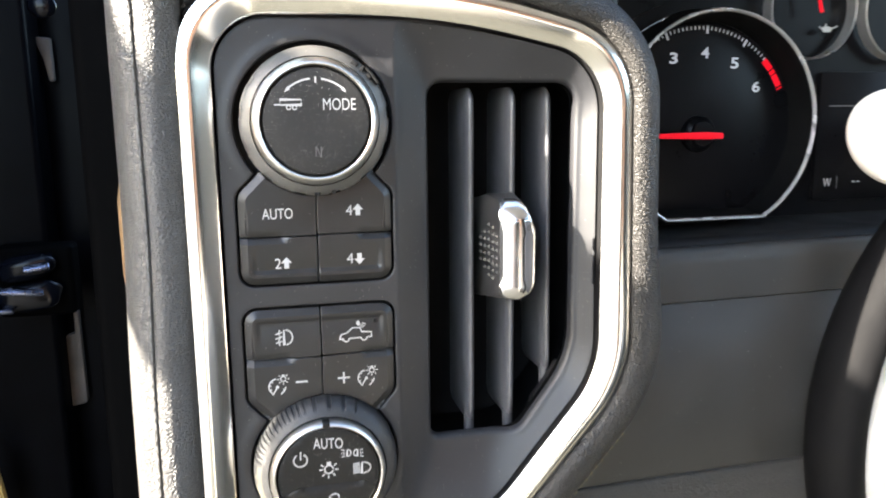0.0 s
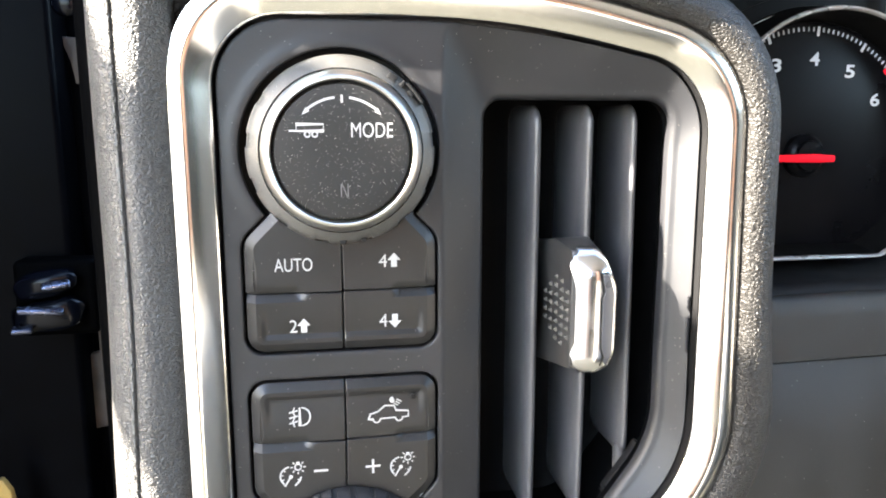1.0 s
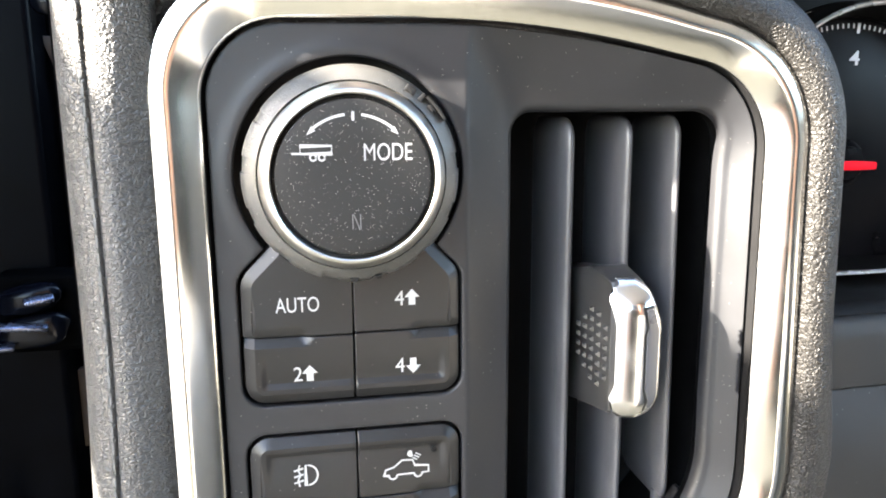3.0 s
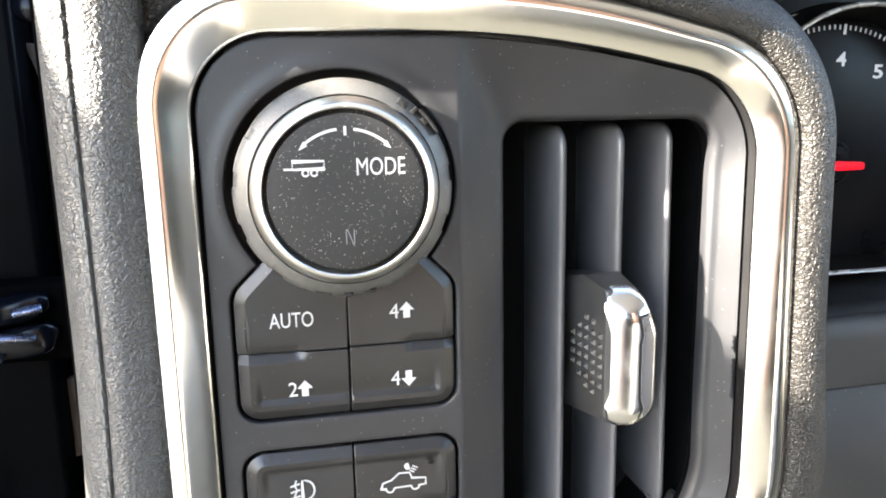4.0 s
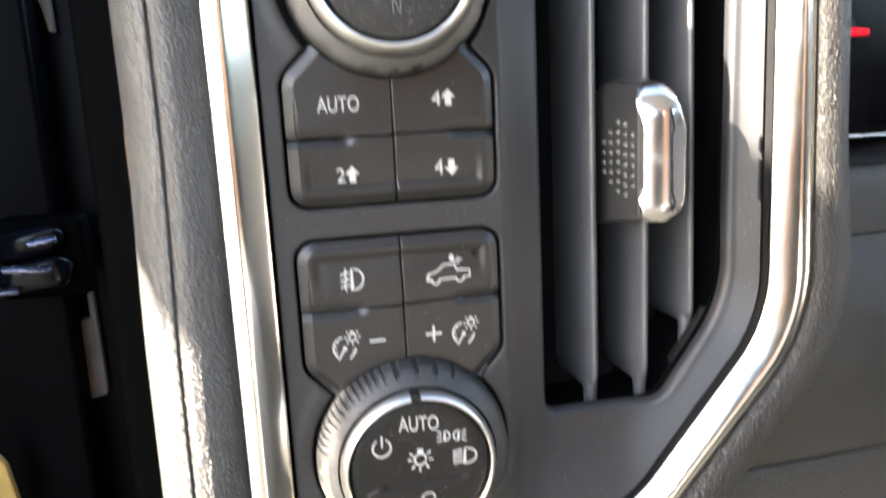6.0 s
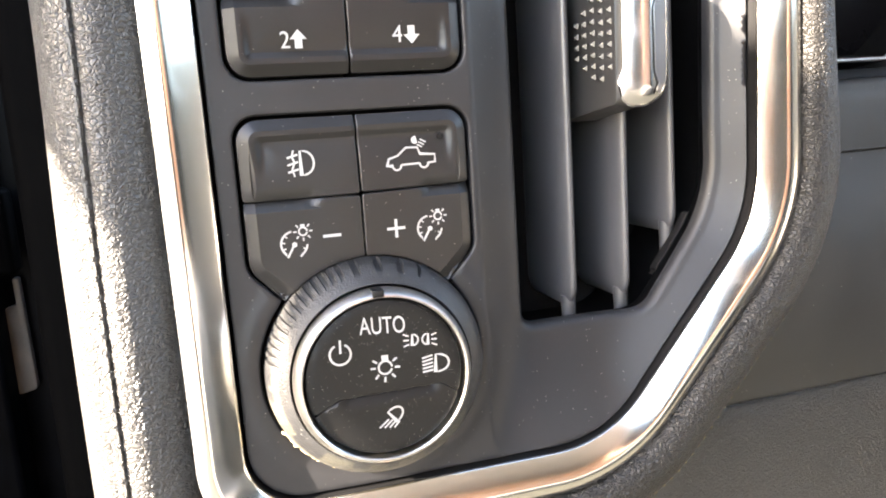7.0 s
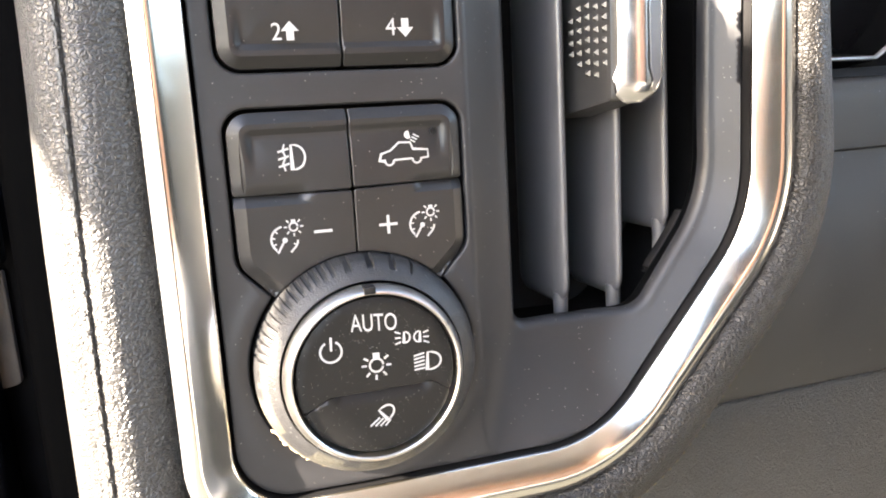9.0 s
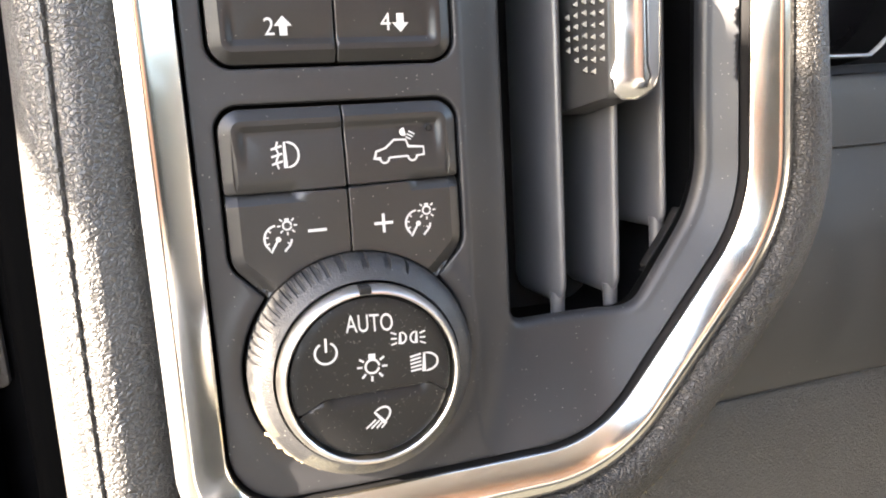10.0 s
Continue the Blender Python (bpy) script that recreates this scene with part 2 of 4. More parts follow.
def sheet(bm, outline, holes, height, step, skirt=((0, 0), (-0.25, 0.12), (-0.4, 0.5), (-0.4, 4.0)), hole_skirts=None, folds=()):
    """A face with holes, whose y is height(points), with rounded edges that run back."""
    from mathutils.geometry import delaunay_2d_cdt
    loops = [outline, *holes]
    pts, edges = [], []
    for o in loops:
        k = len(pts)
        pts += [tuple(p) for p in o]
        edges += [(k + i, k + (i + 1) % len(o)) for i in range(len(o))]
    for o in folds:
        k = len(pts)
        pts += [tuple(p) for p in o]
        edges += [(k + i, k + i + 1) for i in range(len(o) - 1)]
    lo, hi = np.min(outline, 0), np.max(outline, 0)
    grid = np.array([(x + (step / 2 if j % 2 else 0), z) for j, z in enumerate(np.arange(lo[1] + step / 2, hi[1], step)) for x in np.arange(lo[0], hi[0], step)])
    keep = inside(grid, outline)
    for o in loops:
        keep &= gap(grid, o) > step * 0.45
    for o in holes:
        keep &= ~inside(grid, o)
    for o in folds:
        keep &= gap(grid, o, closed=False) > step * 0.45
    pts += [tuple(p) for p in grid[keep]]
    v2, _, tris, *_ = delaunay_2d_cdt([Vector(p) for p in pts], edges, [], 0, 1e-5)
    v2 = np.array([tuple(v) for v in v2])
    mid = np.array([v2[list(t)].mean(0) for t in tris])
    good = inside(mid, outline)
    for o in holes:
        good &= ~inside(mid, o)
    ys = height(v2)
    vs = [bm.verts.new((p[0], y, p[1])) for p, y in zip(v2, ys)]
    for t, g in zip(tris, good):
        if g:
            bm.faces.new([vs[i] for i in t])
    for o, sk, sign in [(outline, skirt, 1)] + [(h, k, -1) for h, k in zip(holes, hole_skirts or [skirt] * len(holes))]:
        o = list(o) if area(o) > 0 else list(o)[::-1]
        nn, base = normals(o), height(np.array(o, float))
        rings = [[bm.verts.new((p[0] + sign * d * v.x * -1 * -1, y0 + dy, p[1] + sign * d * v.y)) for p, v, y0 in zip(o, nn, base)] for d, dy in sk]
        for r0, r1 in zip(rings, rings[1:]):
            for i in range(len(o)):
                j = (i + 1) % len(o)
                bm.faces.new((r0[i], r0[j], r1[j], r1[i]))
    return bm


def slab(bm, o, y0, y1, bevel=0.5):
    """A plate from y0 (back) to y1 (front) with a rounded front edge."""
    o = o if area(o) > 0 else o[::-1]
    sweep(bm, o, [(0, y0), (0, y1 + bevel), (-bevel * 0.3, y1 + bevel * 0.3), (-bevel, y1)], cap=True)
    return bm


def box(bm, x0, x1, y0, y1, z0, z1, bevel=0.0):
    geo = bmesh.ops.create_cube(bm, size=1.0)["verts"]
    for v in geo:
        v.co = Vector(((x0 + x1) / 2 + v.co.x * (x1 - x0), (y0 + y1) / 2 + v.co.y * (y1 - y0), (z0 + z1) / 2 + v.co.z * (z1 - z0)))
    if bevel:
        bmesh.ops.bevel(bm, geom=list({e for v in geo for e in v.link_edges}), offset=bevel, segments=3, affect="EDGES", profile=0.5)
    return bm


def stroke(bm, pts, width, y, thick=0.05, closed=False):
    """A printed line through (x, z) points, as a raised film."""
    pts = [Vector(p) for p in pts]
    n = len(pts)
    side = []
    for i in range(n):
        a = pts[i - 1] if (closed or i) else pts[i]
        b = pts[(i + 1) % n] if (closed or i < n - 1) else pts[i]
        d = (b - a).normalized()
        v = Vector((-d.y, d.x))
        e = (pts[(i + 1) % n] - pts[i]).normalized() if (closed or i < n - 1) else d
        side.append(v * (width / 2) / max(0.5, abs(v.dot(Vector((-e.y, e.x))))))
    rows = [[bm.verts.new((p.x + s.x * k, y - (thick if f else 0), p.y + s.y * k)) for p, s in zip(pts, side)] for k, f in ((1, 0), (1, 1), (-1, 1), (-1, 0))]
    for r0, r1 in zip(rows, rows[1:]):
        for i in range(n if closed else n - 1):
            j = (i + 1) % n
            bm.faces.new((r0[i], r0[j], r1[j], r1[i]))
    return bm


def arc(cx, cz, r, a0, a1, n=16):
    return [(cx + r * math.cos(radians(a0 + (a1 - a0) * i / n)), cz + r * math.sin(radians(a0 + (a1 - a0) * i / n))) for i in range(n + 1)]


def fill(bm, pts, y, thick=0.05):
    """A printed patch."""
    a = [bm.verts.new((x, y, z)) for x, z in pts]
    b = [bm.verts.new((x, y - thick, z)) for x, z in pts]
    bm.faces.new(b)
    for i in range(len(pts)):
        j = (i + 1) % len(pts)
        bm.faces.new((a[i], a[j], b[j], b[i]))
    return bm


def words(text, x, z, y, width, height, mat, parent, name="lettering", bold=0.0, lean=0.0):
    """Letters of a given size with their lower left corner at (x, z)."""
    cu = bpy.data.curves.new("text", "FONT")
    cu.body, cu.size, cu.extrude, cu.offset, cu.resolution_u = text, 1.0, 0.0, bold, 6
    ob = bpy.data.objects.new("text", cu)
    scene.collection.objects.link(ob)
    bpy.context.view_layer.update()
    me = bpy.data.meshes.new_from_object(ob)
    bpy.data.objects.remove(ob)
    bm = bmesh.new()
    bm.from_mesh(me)
    bpy.data.meshes.remove(me)
    bpy.data.curves.remove(cu)
    lo = [min(v.co[i] for v in bm.verts) for i in (0, 1)]
    hi = [max(v.co[i] for v in bm.verts) for i in (0, 1)]
    for v in bm.verts:
        px, pz = (v.co.x - lo[0]) / (hi[0] - lo[0]) * width, (v.co.y - lo[1]) / (hi[1] - lo[1]) * height
        v.co = Vector((x + px, y, z + pz + px * lean))
    geo = bmesh.ops.extrude_face_region(bm, geom=list(bm.faces))["geom"]
    for g in geo:
        if isinstance(g, bmesh.types.BMVert):
            g.co.y -= 0.05
    return part(name, bm, mat, parent)


def smooth(t):
    t = np.clip(t, 0, 1)
    return t * t * (3 - 2 * t)


# ---- the switch bezel: face, chrome frame ----
INNER = dense(fillet([(-29.8, 92, 17), (-29.8, -83, 13), (56.7, -83.4, 32), (99.5, -31.8, 38), (98.5, 80.5, 22), (42, 92.7, 240)], 18), 1.5)
OUTER = dense(fillet([(-39.8, 102.8, 25), (-39.8, -92.8, 22), (59.8, -93.0, 42), (110.9, -33.6, 48), (107.5, 86.9, 28), (46, 102.9, 230)], 18), 3.0)
K1, K2 = (0.4, 60.0), (0.2, -54.4)
POCKET_UP = fillet([(-19.3, 44.05, 0), (-25.5, 37.85, 6.5), (-25.5, 7.1, 5.4), (25.5, 7.1, 5.4), (25.5, 37.85, 6.5), (19.7, 43.65, 0)], 7)[1:-1] + arc(*K1, 25.3, -40.3, 219.0, 60)
POCKET_LOW = fillet([(19.2, -37.8, 0), (25.5, -31.5, 6.5), (25.5, 1.1, 5.4), (-25.5, 1.1, 5.4), (-25.5, -31.5, 6.5), (-19.0, -38.0, 0)], 7)[1:-1] + arc(*K2, 25.2, 139.5, 401.1, 60)
VENT = dense(fillet([(38.2, 73.5, 6), (38.2, -54.0, 4), (71.5, -54.0, 9), (92.0, -27.5, 34), (92.0, 73.5, 8)], 10), 2.0)
VENT = VENT if area(VENT) > 0 else VENT[::-1]
VENT = [(p[0] + v.x * 1.5, p[1] + v.y * 1.5) for p, v in zip(VENT, normals(VENT))]


# the part of the inner outline that runs from the foot up the far side to the top
start = min((i for i, p in enumerate(INNER) if p[1] < -60), key=lambda i: abs(INNER[i][0] - 45))
loop = INNER[start:] + INNER[:start]
stop = min((i for i, p in enumerate(loop) if p[1] > 60), key=lambda i: abs(loop[i][0] - 70))
FAR_SIDE = loop[:stop + 1]


def bezel_height(p):
    x, z = p[:, 0], p[:, 1]
    side = gap(p, FAR_SIDE, closed=False) / np.interp(z, [-84, -55, -25, 0, 60, 88], [16, 13, 10, 8.2, 7.8, 14])
    ramps = [(x - 27) / 11, side,
             (92.5 - 0.212 * np.maximum(0, x - 42) - z) / 17, (z + 82) / 26, np.ones_like(x)]
    s = -np.log(sum(np.exp(-5.5 * r) for r in ramps)) / 5.5
    y = 1.0 + 7.8 * np.clip(s + 0.05, 0, 1)
    for (cx, cz), r in ((K1, 26.2), (K2, 27.2)):
        y = y - 0.4 * np.exp(-((np.hypot(x - cx, z - cz) - r) / 2.0) ** 2)
    return y


POCKET_LIP = ((0, 0), (0.25, 0.1), (0.4, 0.4), (0.45, 1.6))
bezel = thing("switch_bezel", "satin black plastic dashboard bezel framed by a wide chrome surround", "dashboard bezel")
bm = bmesh.new()
under = [(p[0] - v.x * 0.95, p[1] - v.y * 0.95) for p, v in zip(INNER, normals(INNER))]
sheet(bm, under, [POCKET_UP, POCKET_LOW, VENT], bezel_height, 0.8,
      skirt=((0, 0), (0.25, 0.2), (0.3, 9.0)), hole_skirts=[POCKET_LIP, POCKET_LIP, ((0, 0), (0.7, 0.2), (1.3, 0.6), (1.8, 1.3), (2.1, 2.2), (2.2, 3.6))])
part("face_plate", bm, PLASTIC, bezel, "satin black plastic face with a scooped vent surround", sharp=50)

bm = bmesh.new()
rings = []
n = len(INNER)
# the chrome band: a broad rounded bead between the inner and the outer outline
outer_at = []
for p, v in zip(INNER, normals(INNER)):
    best = None
    for a, b in zip(OUTER, OUTER[1:] + OUTER[:1]):
        e = Vector(b) - Vector(a)
        w = Vector(a) - Vector(p)
        den = v.x * e.y - v.y * e.x
        if abs(den) < 1e-9:
            continue
        s = (w.x * e.y - w.y * e.x) / den
        u = (w.x * v.y - w.y * v.x) / den
        if 0 <= u <= 1 and s > 0 and (best is None or s < best):
            best = s
    outer_at.append(best or 10.0)
for _ in range(6):
    outer_at = [(outer_at[i - 1] + outer_at[i] * 2 + outer_at[(i + 1) % n]) / 4 for i in range(n)]
crown = [(f, -4.2 + 3.3 * ((0.62 - f) / 0.62) ** 1.14) for f in np.linspace(0.02, 0.58, 14)]
crown += [(f, -4.2 + 0.9 * ((f - 0.62) / 0.38) ** 2) for f in np.linspace(0.64, 0.955, 10)]
crown += [(0.975, -3.4), (0.99, -3.1), (1.0, -2.6)]
for f, y in [(0.0, -0.3), (0.004, -0.75)] + crown + [(1.0, 6.0)]:
    rings.append([bm.verts.new((p[0] + v.x * w * f, y, p[1] + v.y * w * f)) for p, v, w in zip(INNER, normals(INNER), outer_at)])
for r0, r1 in zip(rings, rings[1:]):
    for i in range(n):
        j = (i + 1) % n
        bm.faces.new((r0[i], r0[j], r1[j], r1[i]))
part("chrome_frame", bm, CHROME, bezel, "polished chrome surround with rounded corners", sharp=60)
# near-black wall gives the groove its shade by colour
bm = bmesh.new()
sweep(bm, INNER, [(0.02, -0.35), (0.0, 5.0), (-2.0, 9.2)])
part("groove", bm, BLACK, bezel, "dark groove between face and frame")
# linings whose colour carries the shade round the keys
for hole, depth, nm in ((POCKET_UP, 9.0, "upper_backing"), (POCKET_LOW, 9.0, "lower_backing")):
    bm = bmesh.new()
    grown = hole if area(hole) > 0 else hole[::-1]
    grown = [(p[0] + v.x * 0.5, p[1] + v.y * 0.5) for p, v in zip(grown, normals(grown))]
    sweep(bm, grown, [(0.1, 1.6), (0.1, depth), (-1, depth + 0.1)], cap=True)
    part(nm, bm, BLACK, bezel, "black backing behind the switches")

# ---- switches ----
EDGE_UP = fillet([(-17.4, 44.4, 0), (-24.4, 37.4, 6), (-24.4, 8.2, 4.5), (24.4, 8.2, 4.5), (24.4, 37.4, 6), (17.9, 44.4, 0)], 8)
EDGE_LOW = fillet([(-17.6, -37.4, 0), (-24.4, -31, 6), (-24.4, 0, 4.5), (24.4, 0, 4.5), (24.4, -31, 6), (17.9, -37.4, 0)], 8)


def inset(line, d):
    """A line carried d towards the middle of its block."""
    mid = Vector(np.mean(line, 0))
    out = []
    for p, v in zip(line, normals(line, closed=False)):
        s = -1 if v.dot(Vector(p) - mid) > 0 else 1
        out.append((p[0] + s * v.x * d, p[1] + s * v.y * d))
    return out


def round_knob(knob_at, r, a0, a1):
    """The side of a key that runs round its knob, as corners with no rounding."""
    return [(knob_at[0] + r * math.cos(radians(a)), knob_at[1] + r * math.sin(radians(a)), 0) for a in np.linspace(a0, a1, 18)]


def button(parent, outline, edge, ledge, label, rim=None, under=None):
    """One key: a chamfer along the outer edge of its block, a rim that runs out from the block's end (its z), a short
    ledge (top z, from x, to x) to feel for, and a hollow above the next key's ledge (bottom z, from x, to x)."""
    def height(p):
        d = gap(p, edge, closed=False)
        y = 1.55 * np.clip(1 - d / 2.45, 0, 1)
        if rim is not None:
            fade = smooth((13.5 - np.abs(p[:, 1] - rim)) / 9.0)
            y = y + 0.8 * fade * smooth((d - 3.3) / 1.7) * np.exp(-np.maximum(0, d - 5.2) / 6.0)
        if ledge:
            top, x0, x1 = ledge
            span = smooth((p[:, 0] - x0) / 2.6) * smooth((x1 - p[:, 0]) / 2.6)
            y = y + 1.5 * span * np.clip(1 - (top - p[:, 1]) / 2.0, 0, 1)
        if under:
            foot, x0, x1 = under
            span = smooth((p[:, 0] - x0) / 2.6) * smooth((x1 - p[:, 0]) / 2.6)
            y = y + 0.6 * span * np.clip(1 - (p[:, 1] - foot) / 1.7, 0, 1)
        return y
    bm = bmesh.new()
    folds = [inset(edge, 2.45)]
    if ledge:
        folds.append([(max(-24.5, ledge[1]), ledge[0] - 2.0), (min(24.5, ledge[2]), ledge[0] - 2.0)])
    sheet(bm, dense(outline, 1.2), [], height, 0.6, skirt=((0, 0), (0.16, 0.1), (0.28, 0.34), (0.3, 7.0)), folds=folds)
    return part("button", bm, BUTTON, parent, label, sharp=24)


drive = thing("drive_mode_switch", "four wheel drive and tow mode switch with a silver-ringed rotary knob", "control switch")
o = fillet([(-24.1, 24.2, 0.4), (-0.45, 24.2, 0.3)] + round_knob(K1, 23.5, 268.2, 221.5) + [(-24.1, 37.3, 5.8)], 7)
b_auto = button(drive, o, EDGE_UP, None, "black key lettered AUTO", under=(24.2, -25, -9.4))
o = fillet([(0.45, 24.5, 0.3), (24.1, 24.5, 0.4), (24.1, 37.3, 5.8)] + round_knob(K1, 23.5, 318.5, 270.0), 7)
b_4up = button(drive, o, EDGE_UP, None, "black key with 4 and an up arrow", under=(24.5, 12.2, 25))
o = fillet([(-24.1, 23.4, 0.5), (-24.1, 8.5, 4.3), (-0.45, 8.5, 0.3), (-0.45, 23.4, 0.3)], 7)
b_2up = button(drive, o, EDGE_UP, (23.6, -26, -9.0), "black key with 2 and an up arrow", rim=8.2)
o = fillet([(0.45, 23.7, 0.3), (0.45, 8.5, 0.3), (24.1, 8.5, 4.3), (24.1, 23.7, 0.5)], 7)
b_4dn = button(drive, o, EDGE_UP, (23.9, 12.5, 26), "black key with 4 and a down arrow", rim=8.2)

lamps = thing("headlamp_switch", "headlamp switch with four keys and a grey-rimmed rotary knob", "control switch")
o = fillet([(-24.1, -0.4, 4.3), (-24.1, -16.4, 0.5), (-0.45, -16.4, 0.3), (-0.45, -0.4, 0.3)], 7)
b_fog = button(lamps, o, EDGE_LOW, None, "black key with a fog lamp symbol", rim=0.0, under=(-16.4, -25, -8.6))
o = fillet([(0.45, -0.4, 0.3), (0.45, -16.2, 0.3), (24.1, -15.9, 0.5), (24.1, -0.4, 4.3)], 7)
b_bed = button(lamps, o, EDGE_LOW, None, "black key with a cargo bed lamp symbol", rim=0.0, under=(-16.1, 12.6, 25))
o = fillet([(-24.1, -17.0, 0.4), (-24.1, -31, 5.8)] + round_knob(K2, 24.4, 137.5, 91.6) + [(-0.45, -17.3, 0.3)], 7)
b_dim = button(lamps, o, EDGE_LOW, (-17.0, -26, -8.5), "black key with a dimmer symbol and a minus")
o = fillet([(24.1, -16.5, 0.4), (0.45, -17.1, 0.3)] + round_knob(K2, 24.4, 89.8, 42.5) + [(24.1, -31, 5.8)], 7)
b_brt = button(lamps, o, EDGE_LOW, (-16.6, 13.0, 26), "black key with a plus and a dimmer symbol")


def tooth(count, depth, keep=lambda a: True):
    return lambda a: depth * (1 if math.sin(a * count) > 0.55 and keep(a) else 0)


def knob(parent, centre, ring_rows, ring_mat, ring_label, teeth, bright):
    bm = bmesh.new()
    turned(bm, *centre, ring_rows, n=720, tooth=teeth, cap=False)
    grip = part("grip_ring", bm, ring_mat, parent, ring_label, sharp=40)
    bm = bmesh.new()
    turned(bm, *centre, bright, n=128, cap=False)
    part("bright_ring", bm, SILVER, parent, "bright metal ring round the knob face")
    return grip


knob(drive, K1, [(22.95, 8), (22.95, 0.5), (22.95, -2.0, True), (22.85, -4.4, True), (22.5, -5.3, True), (21.6, -6.2), (20.2, -7.4), (19.6, -7.9), (19.45, -7.7), (19.3, -6.6)], RIM, "worn silver knob rim with shallow grip notches",
     tooth(13, 0.35, lambda a: math.sin(a) < 0.6),
     [(19.15, -7.4), (19.15, -8.6), (18.95, -9.1), (17.9, -10.7), (17.4, -11.2), (17.05, -11.3), (16.8, -11.1), (16.7, -10.5), (16.7, -7.0)])
for a0, a1, r0, r1 in ((51.5, 58.5, 20.7, 22.2), (46.0, 49, 20.9, 22.6), (30, 46, 22.2, 22.9), (37, 42, 21.2, 22.0), (-93, -88, 21.8, 22.8), (-79, -75, 21.9, 22.8)):
    bm = bmesh.new()
    ring = arc(*K1, r0, a0, a1, 4) + arc(*K1, r1, a1 - 0.8, a0 + 0.5, 4)
    y = -6.9 if a0 > 0 else -5.9
    slab(bm, ring if area(ring) > 0 else ring[::-1], y + 2.5, y - 0.35, 0.15)
    part("chipped_notch", bm, BLACK, drive, "dark chip in the worn rim")
bm = bmesh.new()
turned(bm, *K1, [(16.7, -8.2), (15.75, -8.2), (15.75, -10.6), (15.65, -10.95), (15.3, -11.1), (8.0, -11.1), (0.5, -11.1)], n=96)
k1face = part("knob_face", bm, FACE, drive, "dusty black round knob face")

knob(lamps, K2, [(24.0, 8), (24.0, 0.5), (24.0, -1.5, True), (23.6, -3.6, True), (22.9, -5.0, True), (21.6, -6.4), (20.0, -7.6), (19.5, -7.9), (19.4, -7.7), (19.3, -6.6)], GREYGRIP, "worn dark grey knob rim with fine grip ridges",
     lambda a: 0.6 if (1.85 < a < 2.95 and math.sin(a * 78) > 0.1) else 0.9 if (1.1 < a < 1.8 and math.sin(a * 30) > 0.55) else 0.0,
     [(18.9, -7.2), (18.9, -9.0), (18.7, -9.7), (18.1, -10.9), (17.75, -11.3), (17.45, -11.35), (17.2, -11.1), (17.1, -10.4), (17.1, -7.0)])
rim = [c for c in lamps.children if c.name.startswith("grip_ring")][0].data
rim.materials.append(WORN)
for f in rim.polygons:
    a = math.atan2(f.center.z * 1000 - K2[1], f.center.x * 1000 - K2[0]) % math.tau
    k = noise.noise((math.cos(a) * 5, math.sin(a) * 5, f.center.y * 260))
    far = math.hypot(f.center.z * 1000 - K2[1], f.center.x * 1000 - K2[0])
    if 3.2 + 0.35 * k < a < 5.8 + 0.5 * k and far > 22.2 + 1.2 * k - 1.5 * (a > 4.0):
        f.material_index = 1
bm = bmesh.new()
turned(bm, *K2, [(17.2, -7.6), (15.0, -7.6)], n=96)
part("face_gap", bm, BLACK, lamps, "black gap round the knob face")
SPLIT = [(-17, -61.0), (-14.3, -59.9), (-9.8, -57.6), (12.1, -57.4), (15.0, -59.4), (17, -61.0)]


def face_piece(upper):
    ring = circle(*K2, 16.4, 128)
    cut = lambda x: np.interp(x, [p[0] for p in SPLIT], [p[1] for p in SPLIT])
    s = 1 if upper else -1
    kept = [p for p in ring if s * (p[1] - cut(p[0])) > 0.12]
    line = [(x, float(cut(x)) + s * 0.12) for x in np.linspace(-15.9, 16.1, 40) if math.hypot(x - K2[0], cut(x) - K2[1]) < 16.2]
    ang = lambda p: math.atan2(p[1] - K2[1], p[0] - K2[0])
    if upper:
        kept.sort(key=lambda p: (ang(p) + 1.2) % math.tau)
        return kept + line
    kept.sort(key=lambda p: (ang(p) + math.tau) % math.tau)
    return kept + line[::-1]


bm = bmesh.new()
sheet(bm, face_piece(True), [], lambda p: -10.3 + 0.35 * np.clip(1 - (16.4 - np.hypot(p[:, 0] - K2[0], p[:, 1] - K2[1])) / 0.5, 0, 1), 1.2, skirt=((0, 0), (0.05, 0.1), (0.05, 3)))
k2face = part("knob_face", bm, DARKFACE, lamps, "black knob face with white lamp symbols")


def lower_face(p):
    down = np.interp(p[:, 0], [q[0] for q in SPLIT], [q[1] for q in SPLIT]) - p[:, 1]
    span = smooth((p[:, 0] + 9.5) / 2) * smooth((12.0 - p[:, 0]) / 2)
    return -10.3 + 0.9 * span * np.clip(1 - down / 2.2, 0, 1) + 0.35 * np.clip(1 - (16.4 - np.hypot(p[:, 0] - K2[0], p[:, 1] - K2[1])) / 0.5, 0, 1)


bm = bmesh.new()
sheet(bm, face_piece(False), [], lower_face, 0.8, skirt=((0, 0), (0.05, 0.1), (0.05, 3)))
k2key = part("cargo_lamp_key", bm, DARKFACE, lamps, "black half-moon key with a cargo lamp symbol", sharp=24)
bm = bmesh.new()
box(bm, -1.4, 1.0, -11.55, -8.0, -37.0, -35.5, 0.2)
part("pointer_notch", bm, BLACK, lamps, "black pointer mark in the bright ring")

